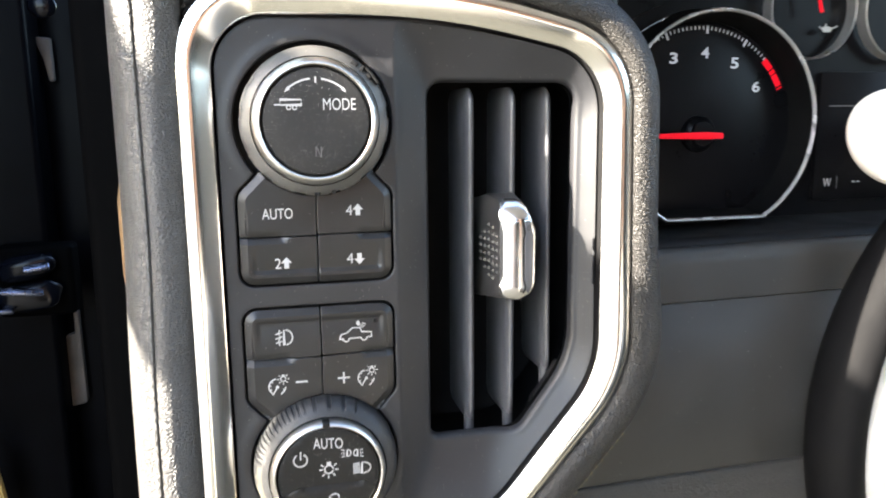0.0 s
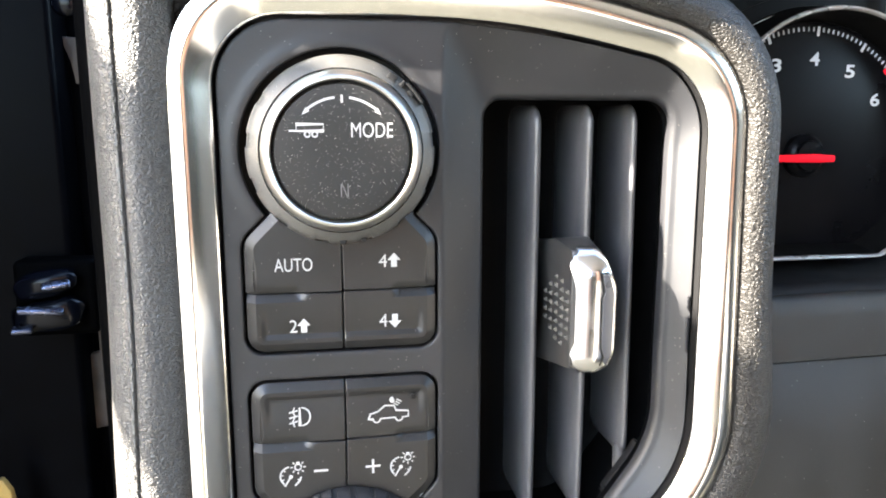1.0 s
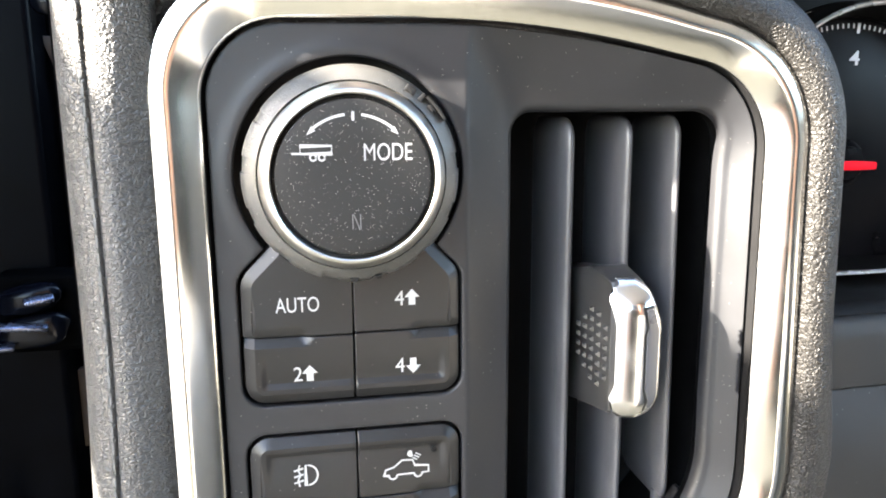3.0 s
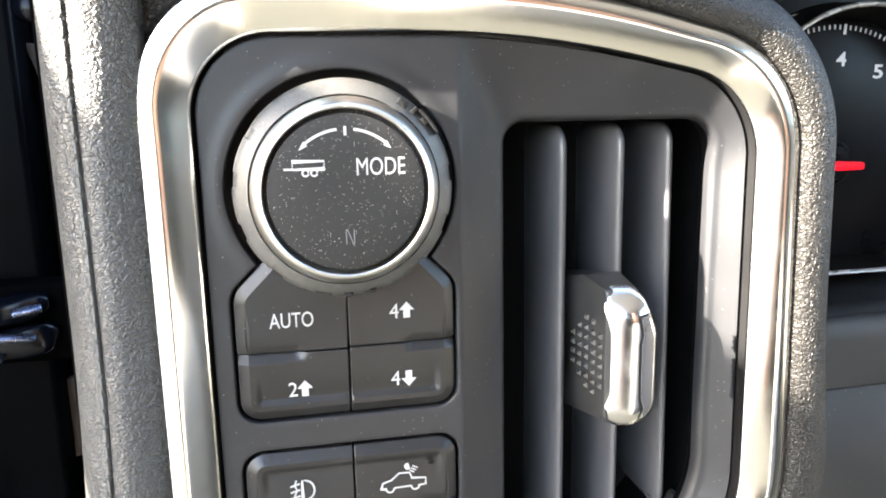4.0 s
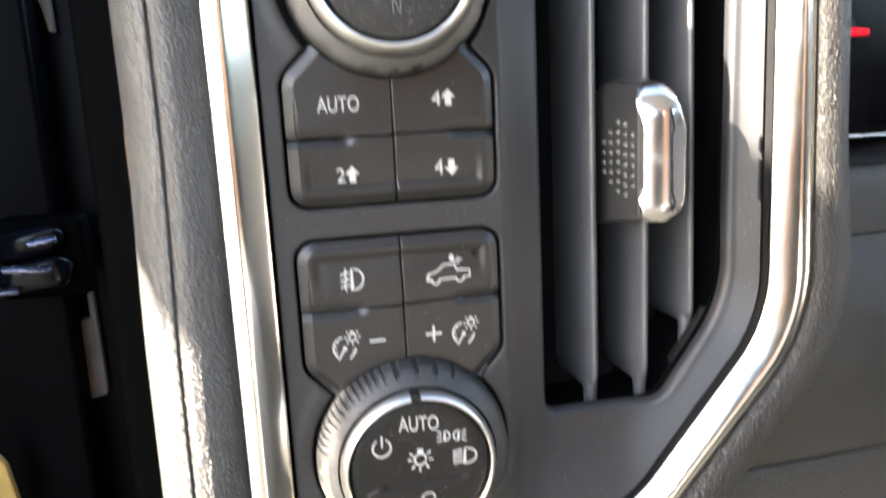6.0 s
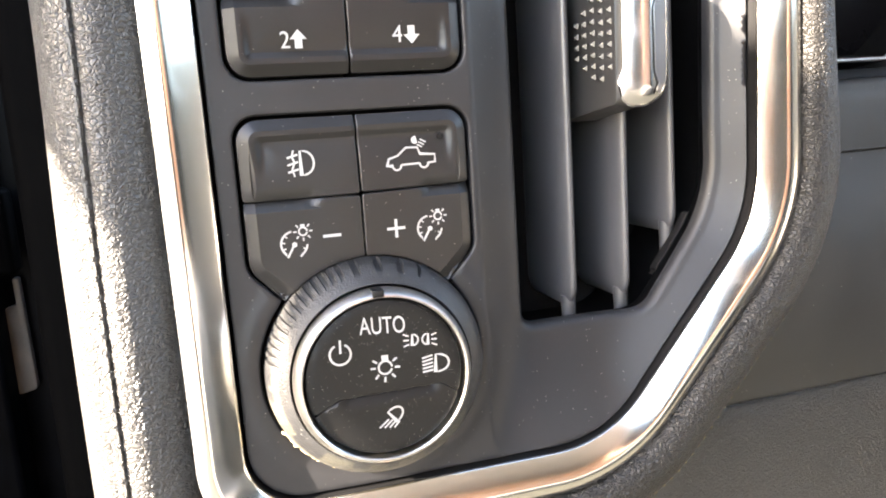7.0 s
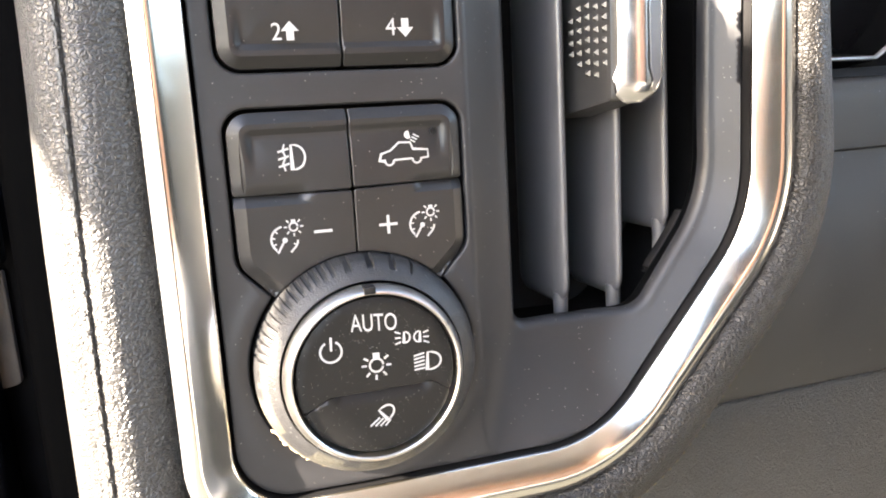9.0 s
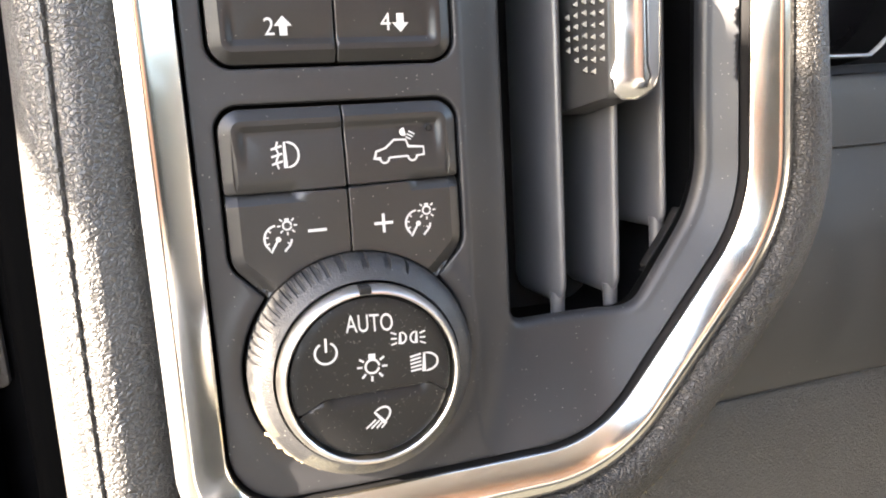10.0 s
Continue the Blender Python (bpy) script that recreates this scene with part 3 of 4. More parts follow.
bm = bmesh.new()
rows = []
for k in range(91):
    a = radians(208 + k)
    out = 24.6 + 0.7 * noise.noise((k * 0.33, 0, 0)) + 0.5 * noise.noise((k * 0.9, 3, 0))
    rows.append([bm.verts.new((K2[0] + r * math.cos(a), y, K2[1] + r * math.sin(a))) for r, y in ((23.9, -2.2), (out, -0.6), (24.0, 0.5))])
for r0, r1 in zip(rows, rows[1:]):
    for i in range(2):
        bm.faces.new((r0[i], r0[i + 1], r1[i + 1], r1[i]))
part("grime", bm, GRIME, lamps, "dry brown grime caught under the knob rim")

# ---- printed symbols and letters ----
T = -0.01
F = -11.11
F2 = -10.31
words("AUTO", -17.0, 29.6, T, 9.5, 3.4, WHITE, b_auto, bold=0.0)
words("4", 9.4, 30.0, T, 2.1, 3.4, WHITE, b_4up, bold=0.0)
words("2", -13.7, 13.6, T, 1.9, 3.3, WHITE, b_2up, bold=0.0)
words("4", 9.3, 14.1, T, 2.1, 3.4, WHITE, b_4dn, bold=0.0)
words("MODE", 2.5, 63.4, F, 9.8, 3.5, WHITE, k1face, bold=0.0)
words("AUTO", -4.5, -44.5, F2, 9.5, 3.6, WHITE, k2face, bold=0.0, lean=-0.08)


def arrow(cx, z0, up, parent):
    bm = bmesh.new()
    s = 1 if up else -1
    zs = z0 if up else z0 + 3.7
    fill(bm, [(cx - 0.75, zs), (cx + 0.75, zs), (cx + 0.75, zs + s * 1.8), (cx + 1.75, zs + s * 1.8), (cx, zs + s * 3.7), (cx - 1.75, zs + s * 1.8), (cx - 0.75, zs + s * 1.8)], T)
    part("arrow_symbol", bm, WHITE, parent)


arrow(13.3, 30.0, True, b_4up)
arrow(-10.1, 13.5, True, b_2up)
arrow(13.4, 13.7, False, b_4dn)

bm = bmesh.new()
fill(bm, [(0.2, 71.4), (0.75, 71.4), (0.75, 73.2), (0.2, 73.2)], F)
for a0, a1, tip in ((97, 128, 137), (82, 51, 43)):
    stroke(bm, arc(*K1, 12.7, a0, a1, 14), 0.55, F)
    e0, e1 = arc(*K1, 13.25, a1, a1, 1)[0], arc(*K1, 12.0, a1, a1, 1)[0]
    fill(bm, [e0, e1, arc(*K1, 12.6, tip, tip, 1)[0]], F - 0.005)
part("turn_arrows", bm, WHITE, k1face)
bm = bmesh.new()
stroke(bm, [(-10.1, 64.95), (-3.9, 64.95), (-3.9, 66.5), (-10.1, 66.5)], 0.4, F, closed=True)
stroke(bm, [(-11.8, 65.0), (-10.1, 65.0)], 0.42, F)
for x in (-7.6, -5.9):
    stroke(bm, arc(x, 64.2, 0.62, 0, 345, 14), 0.36, F - 0.01)
part("trailer_symbol", bm, WHITE, k1face)
bm = bmesh.new()
for q in ([(-0.1, 49.5), (-0.1, 52.6)], [(0.1, 52.6), (1.3, 49.5)], [(1.5, 49.5), (1.5, 52.6)]):
    stroke(bm, q, 0.16, F)
part("n_mark", bm, FAINT, k1face, "unlit grey letter mark")


def lens_shape(cx, cz, w, h, tilt=0.0):
    pts = [(0, -h / 2)] + [(w * math.sin(math.pi * i / 12) ** 0.8, -h / 2 * math.cos(math.pi * i / 12)) for i in range(1, 12)] + [(0, h / 2)]
    c, s = math.cos(radians(tilt)), math.sin(radians(tilt))
    return [(cx + x * c - z * s, cz + x * s + z * c) for x, z in pts]


bm = bmesh.new()
stroke(bm, lens_shape(-12.0, -9.4, 2.7, 5.0), 0.42, T, closed=True)
for k in (-1.5, 0, 1.5):
    stroke(bm, [(-12.5, -9.1 + k), (-14.7, -9.7 + k)], 0.42, T)
stroke(bm, [(-13.3, -6.7), (-13.7, -8.0), (-13.2, -9.2), (-13.8, -10.6), (-13.4, -12.1)], 0.36, T - 0.01)
part("fog_lamp_symbol", bm, WHITE, b_fog)
bm = bmesh.new()
stroke(bm, arc(8.2, -11.5, 0.95, 180, 360, 8) + [(9.3, -11.4), (13.1, -11.3)] + arc(14.2, -11.35, 0.95, 180, 360, 8) + [(15.3, -11.3), (16.7, -11.2), (16.7, -9.6), (13.4, -9.3), (12.9, -7.9), (10.4, -7.8), (8.5, -9.4), (6.5, -10.0), (6.1, -11.4)], 0.40, T, closed=True)
for k in (0, 1, 2):
    stroke(bm, [(12.9 + 0.35 * k, -7.3 + 0.55 * k), (14.0 + 0.45 * k, -7.9 + 0.5 * k)], 0.3, T)
fill(bm, arc(12.5, -6.3, 0.85, 80, 310, 10), T)
part("bed_lamp_symbol", bm, WHITE, b_bed)
bm = bmesh.new()
turned(bm, 18.1, -5.7, [(0.75, 0.3), (0.75, -0.1), (0.55, -0.15), (0.5, 0.1), (0.1, 0.1)], n=24)
part("indicator_lamp", bm, BLACK, b_bed, "small unlit indicator lamp")


def dimmer(ox, oz, parent):
    bm = bmesh.new()
    cx, cz = -14.9 + ox, -26.0 + oz
    stroke(bm, arc(cx, cz, 2.7, 98, 226, 14) + [(cx - 1.55, cz - 2.75), (cx - 0.2, cz - 0.5)], 0.42, T)
    fill(bm, circle(cx + 0.05, cz - 0.15, 0.55, 14), T - 0.01)
    stroke(bm, arc(cx, cz, 2.7, -6, -52, 8) + [(cx + 1.1, cz - 2.75)], 0.42, T)
    stroke(bm, [arc(cx, cz, r, -28, -28, 1)[0] for r in (2.0, 2.6)], 0.3, T - 0.01)
    for a in (135, 170, 205):
        stroke(bm, [arc(cx, cz, r, a, a, 1)[0] for r in (1.9, 2.6)], 0.3, T - 0.01)
    bx, bz = -12.9 + ox, -23.5 + oz
    stroke(bm, arc(bx, bz, 0.85, 0, 345, 14), 0.36, T)
    fill(bm, [(bx - 0.45, bz + 0.75), (bx + 0.45, bz + 0.75), (bx + 0.45, bz + 1.5), (bx - 0.45, bz + 1.5)], T - 0.01)
    for a in (-90, -45, 0, 45, 135, 180, 225):
        stroke(bm, [arc(bx, bz, r, a, a, 1)[0] for r in (1.3, 2.0)], 0.32, T)
    part("dimmer_symbol", bm, WHITE, parent)


dimmer(0, 0, b_dim)
dimmer(29.4, 0.45, b_brt)
bm = bmesh.new()
fill(bm, [(-8.8, -25.3), (-5.0, -25.3), (-5.0, -24.7), (-8.8, -24.7)], T)
part("minus_symbol", bm, WHITE, b_dim)
bm = bmesh.new()
fill(bm, [(5.0, -25.2), (9.0, -25.2), (9.0, -24.6), (5.0, -24.6)], T)
fill(bm, [(6.7, -26.9), (7.3, -26.9), (7.3, -22.9), (6.7, -22.9)], T - 0.01)
part("plus_symbol", bm, WHITE, b_brt)

bm = bmesh.new()
stroke(bm, arc(-8.8, -48.0, 2.15, 62, -242, 30), 0.42, F2)
stroke(bm, [(-8.65, -45.0), (-8.75, -47.8)], 0.45, F2)
part("power_symbol", bm, WHITE, k2face)
bm = bmesh.new()
stroke(bm, arc(0.2, -52.1, 1.4, 0, 345, 20), 0.42, F2)
fill(bm, [(-0.45, -50.9), (0.95, -50.95), (0.95, -49.5), (-0.45, -49.45)], F2 - 0.01)
for a in (-94, -50, -5, 35, 145, 178, 225):
    stroke(bm, [arc(0.2, -52.1, r, a, a, 1)[0] for r in (2.0, 3.1)], 0.42, F2)
part("lamp_symbol", bm, WHITE, k2face)
bm = bmesh.new()
stroke(bm, lens_shape(6.3, -47.1, 1.25, 2.3, -4), 0.34, F2, closed=True)
stroke(bm, lens_shape(9.7, -47.35, -1.25, 2.3, -4), 0.34, F2, closed=True)
for k in (-1.1, 0, 1.1):
    stroke(bm, [(5.6, -47.1 + k * 0.8), (4.4, -47.0 + k * 1.2)], 0.32, F2)
    stroke(bm, [(10.4, -47.5 + k * 0.8), (11.6, -47.6 + k * 1.2)], 0.32, F2)
part("parking_lamp_symbol", bm, WHITE, k2face)
bm = bmesh.new()
stroke(bm, lens_shape(11.0, -52.8, 2.9, 3.8, -4), 0.42, F2, closed=True)
for k in range(5):
    stroke(bm, [(8.1, -51.4 - k * 0.75), (10.4, -51.0 - k * 0.8)], 0.36, F2)
part("headlamp_symbol", bm, WHITE, k2face)
bm = bmesh.new()
stroke(bm, lens_shape(0.9, -63.0, 2.6, 3.0, 38), 0.40, F2, closed=True)
for k in range(4):
    stroke(bm, [(0.1 + k * 0.75, -63.4 - k * 0.25), (-2.0 + k * 1.05, -65.0 - k * 0.12)], 0.34, F2)
part("cargo_lamp_symbol", bm, WHITE, k2key)

# ---- the air vent ----
vent = thing("air_vent", "black dashboard air vent with three upright vanes and a chrome-tipped slider", "air vent")
# duct walls coloured as unlit, though sun would reach them
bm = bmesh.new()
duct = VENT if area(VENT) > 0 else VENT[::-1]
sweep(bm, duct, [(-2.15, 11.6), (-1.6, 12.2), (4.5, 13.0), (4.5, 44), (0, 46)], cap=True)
part("duct", bm, WELL, vent, "air duct, near black for the shade inside")


def vane(x, top, bottom, front=13.3, rake=0.0):
    """An upright blade: rounded at its front corners, on a pin at each end; rake carries its foot sideways."""
    bm = bmesh.new()
    o = dense(fillet([(42, top, 5.2), (42, bottom, 5.2), (front, bottom, 5.8), (front, top, 5.8)], 8), 6.0)
    o = o if area(o) > 0 else o[::-1]
    nn = normals(o)
    half = [(-5.0 * (1 - math.cos(a)), 1.9 * math.sin(a)) for a in np.linspace(0, math.pi / 2, 9)]
    prof = [(d, -w) for d, w in half[::-1]] + [(d, w) for d, w in half[1:]]
    rings = [[bm.verts.new((x + dx + (60 - p[1]) * rake, p[0] + v.x * d, p[1] + v.y * d)) for p, v in zip(o, nn)] for d, dx in prof]
    for r0, r1 in zip(rings, rings[1:]):
        for i in range(len(o)):
            j = (i + 1) % len(o)
            bm.faces.new((r0[i], r0[j], r1[j], r1[i]))
    bm.faces.new(rings[0])
    bm.faces.new(rings[-1])
    ob = part("vane", bm, SLAT, vent, sharp=40)
    bm = bmesh.new()
    neck = bmesh.ops.create_cone(bm, cap_ends=True, segments=20, radius1=1.7, radius2=2.0, depth=12)["verts"]
    bmesh.ops.transform(bm, matrix=Matrix.Translation((x + (60 - bottom) * rake, front + 4.0, bottom - 3.0)), verts=neck)
    part("pivot_neck", bm, SLAT, ob)
    return ob


vane(55.3, 71.5, -52.4)
vane(70.7, 71.8, -52.0)
vane(84.7, 72.0, -36.0, front=14.8, rake=0.013)

bm = bmesh.new()
slab(bm, fillet([(90.4, -31.0, 1), (89.2, -30.2, 1), (86.0, -35.4, 2), (81.2, -41.6, 2), (77.4, -46.6, 1), (78.8, -46.2, 1)], 4), 16.0, 13.2, 0.5)
part("duct_clip", bm, BLACK, vent, "dark clip in the foot of the duct")
slider = tagged(new("slider"), "grey grip with a chrome front on the middle vane")
slider.parent = vent
slider.location.x = 0.0026
bm = bmesh.new()
o = fillet([(2.0, 32.4, 2.0), (12, 34.6, 4), (20, 32.6, 2.5), (37, 30.0, 2), (37, -5.0, 2), (24, -5.0, 4), (2.0, -1.6, 2.0)], 6)
o = o if area(o) > 0 else o[::-1]
nn = normals(o)

def side(y):
    """The grip's broad side draws in from its front towards the vane."""
    return 59.75 - 0.2 * min(max(y - 3.0, 0.0), 15.0)


rings = [[bm.verts.new((x or side(p[0] + v.x * d) + dx, p[0] + v.x * d, p[1] + v.y * d)) for p, v in zip(o, nn)]
         for d, x, dx in ((-1.2, 0, 0.0), (-0.4, 0, 0.2), (0, 0, 1.0), (0, 67.6, 0), (-1, 68.6, 0))]
for r0, r1 in zip(rings, rings[1:]):
    for i in range(len(o)):
        j = (i + 1) % len(o)
        bm.faces.new((r0[i], r0[j], r1[j], r1[i]))
bm.faces.new(rings[0])
bm.faces.new(rings[-1])
grip = part("slider_body", bm, GRIP, slider, "dark grey plastic grip")
for y, top, count in ((4.3, 20.3, 6), (7.3, 23.0, 8), (10.3, 23.6, 8), (13.3, 20.8, 6), (16.3, 18.2, 4)):
    for k in range(count):
        z = top - 2.6 * k
        bm = bmesh.new()
        vs = [bm.verts.new((side(y + c) + 0.02, y + c, z + d)) for c, d in ((-0.85, -0.75), (0.85, -0.75), (0.85, 0.75), (-0.85, 0.75))]
        point = bm.verts.new((side(y) - 0.75, y, z))
        for i in range(4):
            bm.faces.new((vs[i], vs[(i + 1) % 4], point))
        part("grip_stud", bm, GRIP, grip, sharp=10)
bm = bmesh.new()
tip = fillet([(58.9, 28.2, 4), (60.4, 22.0, 6), (60.4, 6.6, 3), (59.2, 3.4, 2), (60.2, -0.4, 2), (62.6, -2.3, 2), (66.6, -2.3, 3), (70.4, -0.2, 3), (72.2, 4.0, 4), (72.2, 22.0, 5), (68.6, 31.0, 4), (65.4, 33.4, 2.5), (61.2, 33.4, 2)], 8)
tip = dense(tip if area(tip) > 0 else tip[::-1], 0.8)


def tip_height(p):
    d, x, z = gap(p, tip), p[:, 0], p[:, 1]
    front = -2.2 + 2.7 * (np.clip(66.2 - x, 0, 9) / 7.5) ** 1.5 + 2.4 * (np.clip(x - 66.2, 0, 9) / 7.0) ** 1.5
    return front + 0.06 * np.clip(z - 24.5, 0, 9) ** 2 + 0.08 * np.clip(3 - z, 0, 9) ** 2 + 0.25 * np.clip(1 - d / 0.8, 0, 1) ** 2


lines = [[(p[0] - v.x * k, p[1] - v.y * k) for p, v in zip(tip, normals(tip))] for k in (0.3, 0.8)]
sheet(bm, tip, [], tip_height, 0.4, folds=[o + o[:1] for o in lines], skirt=((0, 0), (-0.3, 0.5), (-1.4, 1.3), (-2.0, 3.5)))
part("chrome_tip", bm, TIP, slider, "polished chrome slider front", sharp=50)
bm = bmesh.new()
o = dense(fillet([(66.2, 26.6, 0.3), (67.4, 21.6, 0.8), (66.7, 19.5, 1.0), (66.9, 5.6, 1.0), (67.9, 2.8, 0.5), (67.0, 0.2, 0.5), (67.5, 0.2, 0.3), (68.4, 2.8, 0.5), (67.4, 5.6, 1.0), (67.2, 19.5, 1.0), (67.9, 21.6, 0.8), (67.0, 26.2, 0.3), (69.3, 26.3, 0.3), (69.2, 27.0, 0.3)], 3), 0.6)
sheet(bm, o if area(o) > 0 else o[::-1], [], lambda p: tip_height(p) - 0.10, 0.5, skirt=((0, 0), (0.02, 0.1), (0.02, 0.6)))
part("slider_slot", bm, BLACK, slider, "dark slot in the chrome front")
bm = bmesh.new()
o = dense(fillet([(67.4, 26.0, 0.5), (68.2, 21.6, 0.8), (67.6, 19.5, 1.0), (67.7, 5.6, 1.0), (68.7, 2.8, 0.8), (68.2, 0.4, 0.8), (69.4, 0.6, 1.0), (71.0, 3.6, 1.5), (71.2, 20.6, 2.0), (69.3, 26.0, 0.8)], 4), 0.6)
sheet(bm, o if area(o) > 0 else o[::-1], [], lambda p: tip_height(p) - 0.16, 0.5, skirt=((0, 0), (0.05, 0.1), (0.05, 0.6)))
part("slider_insert", bm, INSERT, slider, "grey satin insert beside the slot")


# ---- padded dashboard round the bezel ----
pad = thing("dash_pad", "grained grey-black vinyl dashboard padding with stitched seams", "dashboard padding")
bm = bmesh.new()
roll_path = OUTER if area(OUTER) > 0 else OUTER[::-1]


def fuller(p):
    """How much broader the roll grows down the far side."""
    return 1 + 0.2 * float(smooth((25 - p[1]) / 45)) * float(smooth((p[0] - 10) / 50))


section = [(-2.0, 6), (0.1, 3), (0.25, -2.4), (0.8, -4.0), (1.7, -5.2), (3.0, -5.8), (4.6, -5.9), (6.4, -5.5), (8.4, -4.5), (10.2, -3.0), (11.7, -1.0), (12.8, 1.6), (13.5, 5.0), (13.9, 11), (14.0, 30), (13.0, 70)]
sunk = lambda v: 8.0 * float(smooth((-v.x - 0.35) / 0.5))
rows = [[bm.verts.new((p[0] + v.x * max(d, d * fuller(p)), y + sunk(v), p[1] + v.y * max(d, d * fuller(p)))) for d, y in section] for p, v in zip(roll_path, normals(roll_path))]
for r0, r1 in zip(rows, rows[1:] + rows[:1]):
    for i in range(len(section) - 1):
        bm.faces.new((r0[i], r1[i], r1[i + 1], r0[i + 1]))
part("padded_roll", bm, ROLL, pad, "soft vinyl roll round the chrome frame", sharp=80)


def strip(bm, section, z0, z1, step, shift, swell=None):
    """Carries an (x, y) section up from z0 to z1, moved in x by shift(z) and in y by swell(x, z)."""
    rows = []
    for k in range(int((z1 - z0) / step) + 1):
        z = z0 + k * step
        rows.append([bm.verts.new((x + shift(z), y + (swell(x, z) if swell else 0.0), z)) for x, y in section])
    for r0, r1 in zip(rows, rows[1:]):
        for i in range(len(section) - 1):
            bm.faces.new((r0[i], r0[i + 1], r1[i + 1], r1[i]))


def lean_left(z):
    return 1.7 * smooth((z + 30) / 60) - 1.6 * smooth((40 - z) / 120) + 1.0 * smooth((z - 80) / 60)


bm = bmesh.new()
strip(bm, [(-38.6, 5), (-38.8, 1.2), (-39.4, -0.4), (-40.6, -2.2), (-42.2, -3.9), (-44.1, -5.4), (-46.0, -6.35), (-47.6, -6.7), (-49.0, -6.5), (-49.9, -6.1), (-50.6, -5.6), (-51.0, -5.1), (-51.1, 2)], -230, 200, 5, lambda z: lean_left(z) * 0.6,
      lambda x, z: -0.34 * max(0.0, x + 50.5) * float(smooth((z - 62) / 30)))
part("inner_strip", bm, LEATHER, pad, "rounded vinyl strip beside the chrome", sharp=80)
bm = bmesh.new()
strip(bm, [(-51.05, 2), (-51.0, -4.9), (-51.2, -5.2), (-51.7, -5.45), (-52.3, -5.4), (-52.8, -5.0), (-53.1, -4.55), (-53.6, -4.5), (-54.8, -3.7), (-56.4, -2.0), (-58.0, 1.2), (-59.6, 5.5), (-61.0, 11), (-62.9, 20), (-64.9, 34), (-65.3, 50), (-63, 80)], -230, 200, 5, lambda z: lean_left(z) * 0.6)
part("outer_strip", bm, LEATHER, pad, "vinyl edge strip beside the door", sharp=80)
bm = bmesh.new()
top = fillet([(-44, 200, 3), (-44, 88, 3), (104, 88, 12), (98, 200, 20)], 8)
slab(bm, top, 75, 3, 4)
# unseen bar, added to cast the shade above the sun patch
box(bm, -64, 92, -17, 40, 109, 150, 4)
part("upper_pad", bm, LEATHER, pad, "vinyl dash top above the vent, with an added sun-blocking bar", sharp=60)
bm = bmesh.new()
for i, (p, v) in enumerate(zip(roll_path, normals(roll_path))):
    if 30 < p[0] < 100 and p[1] < -40:
        c = (p[0] + v.x * 12.7 * fuller(p), p[1] + v.y * 12.7 * fuller(p))
        d = Vector((-v.y, v.x)) * 2.3 + v * 0.8
        stroke(bm, [(c[0] - d.x * 0.5, c[1] - d.y * 0.5), (c[0], c[1]), (c[0] + d.x * 0.5, c[1] + d.y * 0.5)], 0.55, 1.25, thick=0.6)
part("stitching", bm, THREAD, pad, "olive thread stitches along the roll", kind="stuff")

bm = bmesh.new()
for k in range(64):
    z = -105 + 3.7 * k
    x = -51.75 + float(lean_left(z)) * 0.6
    stroke(bm, [(x - 0.05, z), (x, z + 1.3), (x - 0.05, z + 2.6)], 0.42, -5.5, thick=0.28)
part("seam_stitching", bm, GREYTHREAD, pad, "grey thread stitches along the edge seam", kind="stuff")

# ---- instrument cluster ----
cluster = thing("instrument_cluster", "black instrument cluster with a silver-ringed tachometer at idle", "instrument cluster")
bm = bmesh.new()
box(bm, 108, 470, 101, 130, -8, 220)
part("backplate", bm, GAUGE, cluster)
bm = bmesh.new()
strip(bm, [(118, 30), (124, 60), (135, 90), (150, 104)], -5, 200, 20, lambda z: 0.0)
part("hood_side", bm, BLACK, cluster, "black hood beside the dial")
# brow added out of view to darken the dials below
bm = bmesh.new()
across_rows = []
for k in range(31):
    x = 116 + 360 * k / 30
    rise = 26 * math.sin(math.pi * k / 30) ** 0.6
    across_rows.append([bm.verts.new((x, y, z + rise)) for y, z in ((12, 136), (8, 141), (10, 147), (30, 153), (135, 158), (135, 150), (30, 144))])
for r0, r1 in zip(across_rows, across_rows[1:]):
    for i in range(6):
        bm.faces.new((r0[i], r0[i + 1], r1[i + 1], r1[i]))
part("brow", bm, BLACK, cluster, "unseen black brow, added to keep sky light off the dials")
TC = (197.5, 52.5)
tach = tagged(new("tachometer"), "tachometer with white numerals and a red needle")
tach.parent = cluster
bm = bmesh.new()
turned(bm, *TC, [(66, 101), (66, 100.2), (56, 99.6), (55, 97.5), (53.5, 97), (10, 97)], n=96)
part("dial", bm, GAUGE, tach, "black dial")
bm = bmesh.new()
rim = [p for p in circle(200.5, 57.5, 53.5, 120) if p[1] > 10.0]
k = max(range(len(rim)), key=lambda i: math.dist(rim[i], rim[(i + 1) % len(rim)]))
rim = rim[k + 1:] + rim[:k + 1]
rim = dense(rim, 3.0)
rim = rim if area(rim) > 0 else rim[::-1]
sweep(bm, rim, [(-0.9, 82.6), (-0.8, 81.8), (-0.3, 81.1), (0.2, 81.0), (0.7, 81.6), (0.9, 82.6)])
part("dial_ring", bm, RINGS, tach, "silver ring flattened at its foot")
bm = bmesh.new()
sweep(bm, rim, [(-3.5, 100), (-0.85, 82.5), (0.85, 82.5), (3.0, 100)])
part("dial_wall", bm, WELL, tach, "black wall round the dial")
bm = bmesh.new()
for k in range(0, 61):
    a = 188.3 - k * 2.54
    major, half = k % 10 == 0, k % 5 == 0
    r0, r1 = (49.2, 53) if major else (51.0, 52.7)
    if k < 57:
        p = [arc(*TC, r, a, a, 1)[0] for r in (r0, r1)]
        stroke(bm, p, 1.15 if major else 0.6, 96.9)
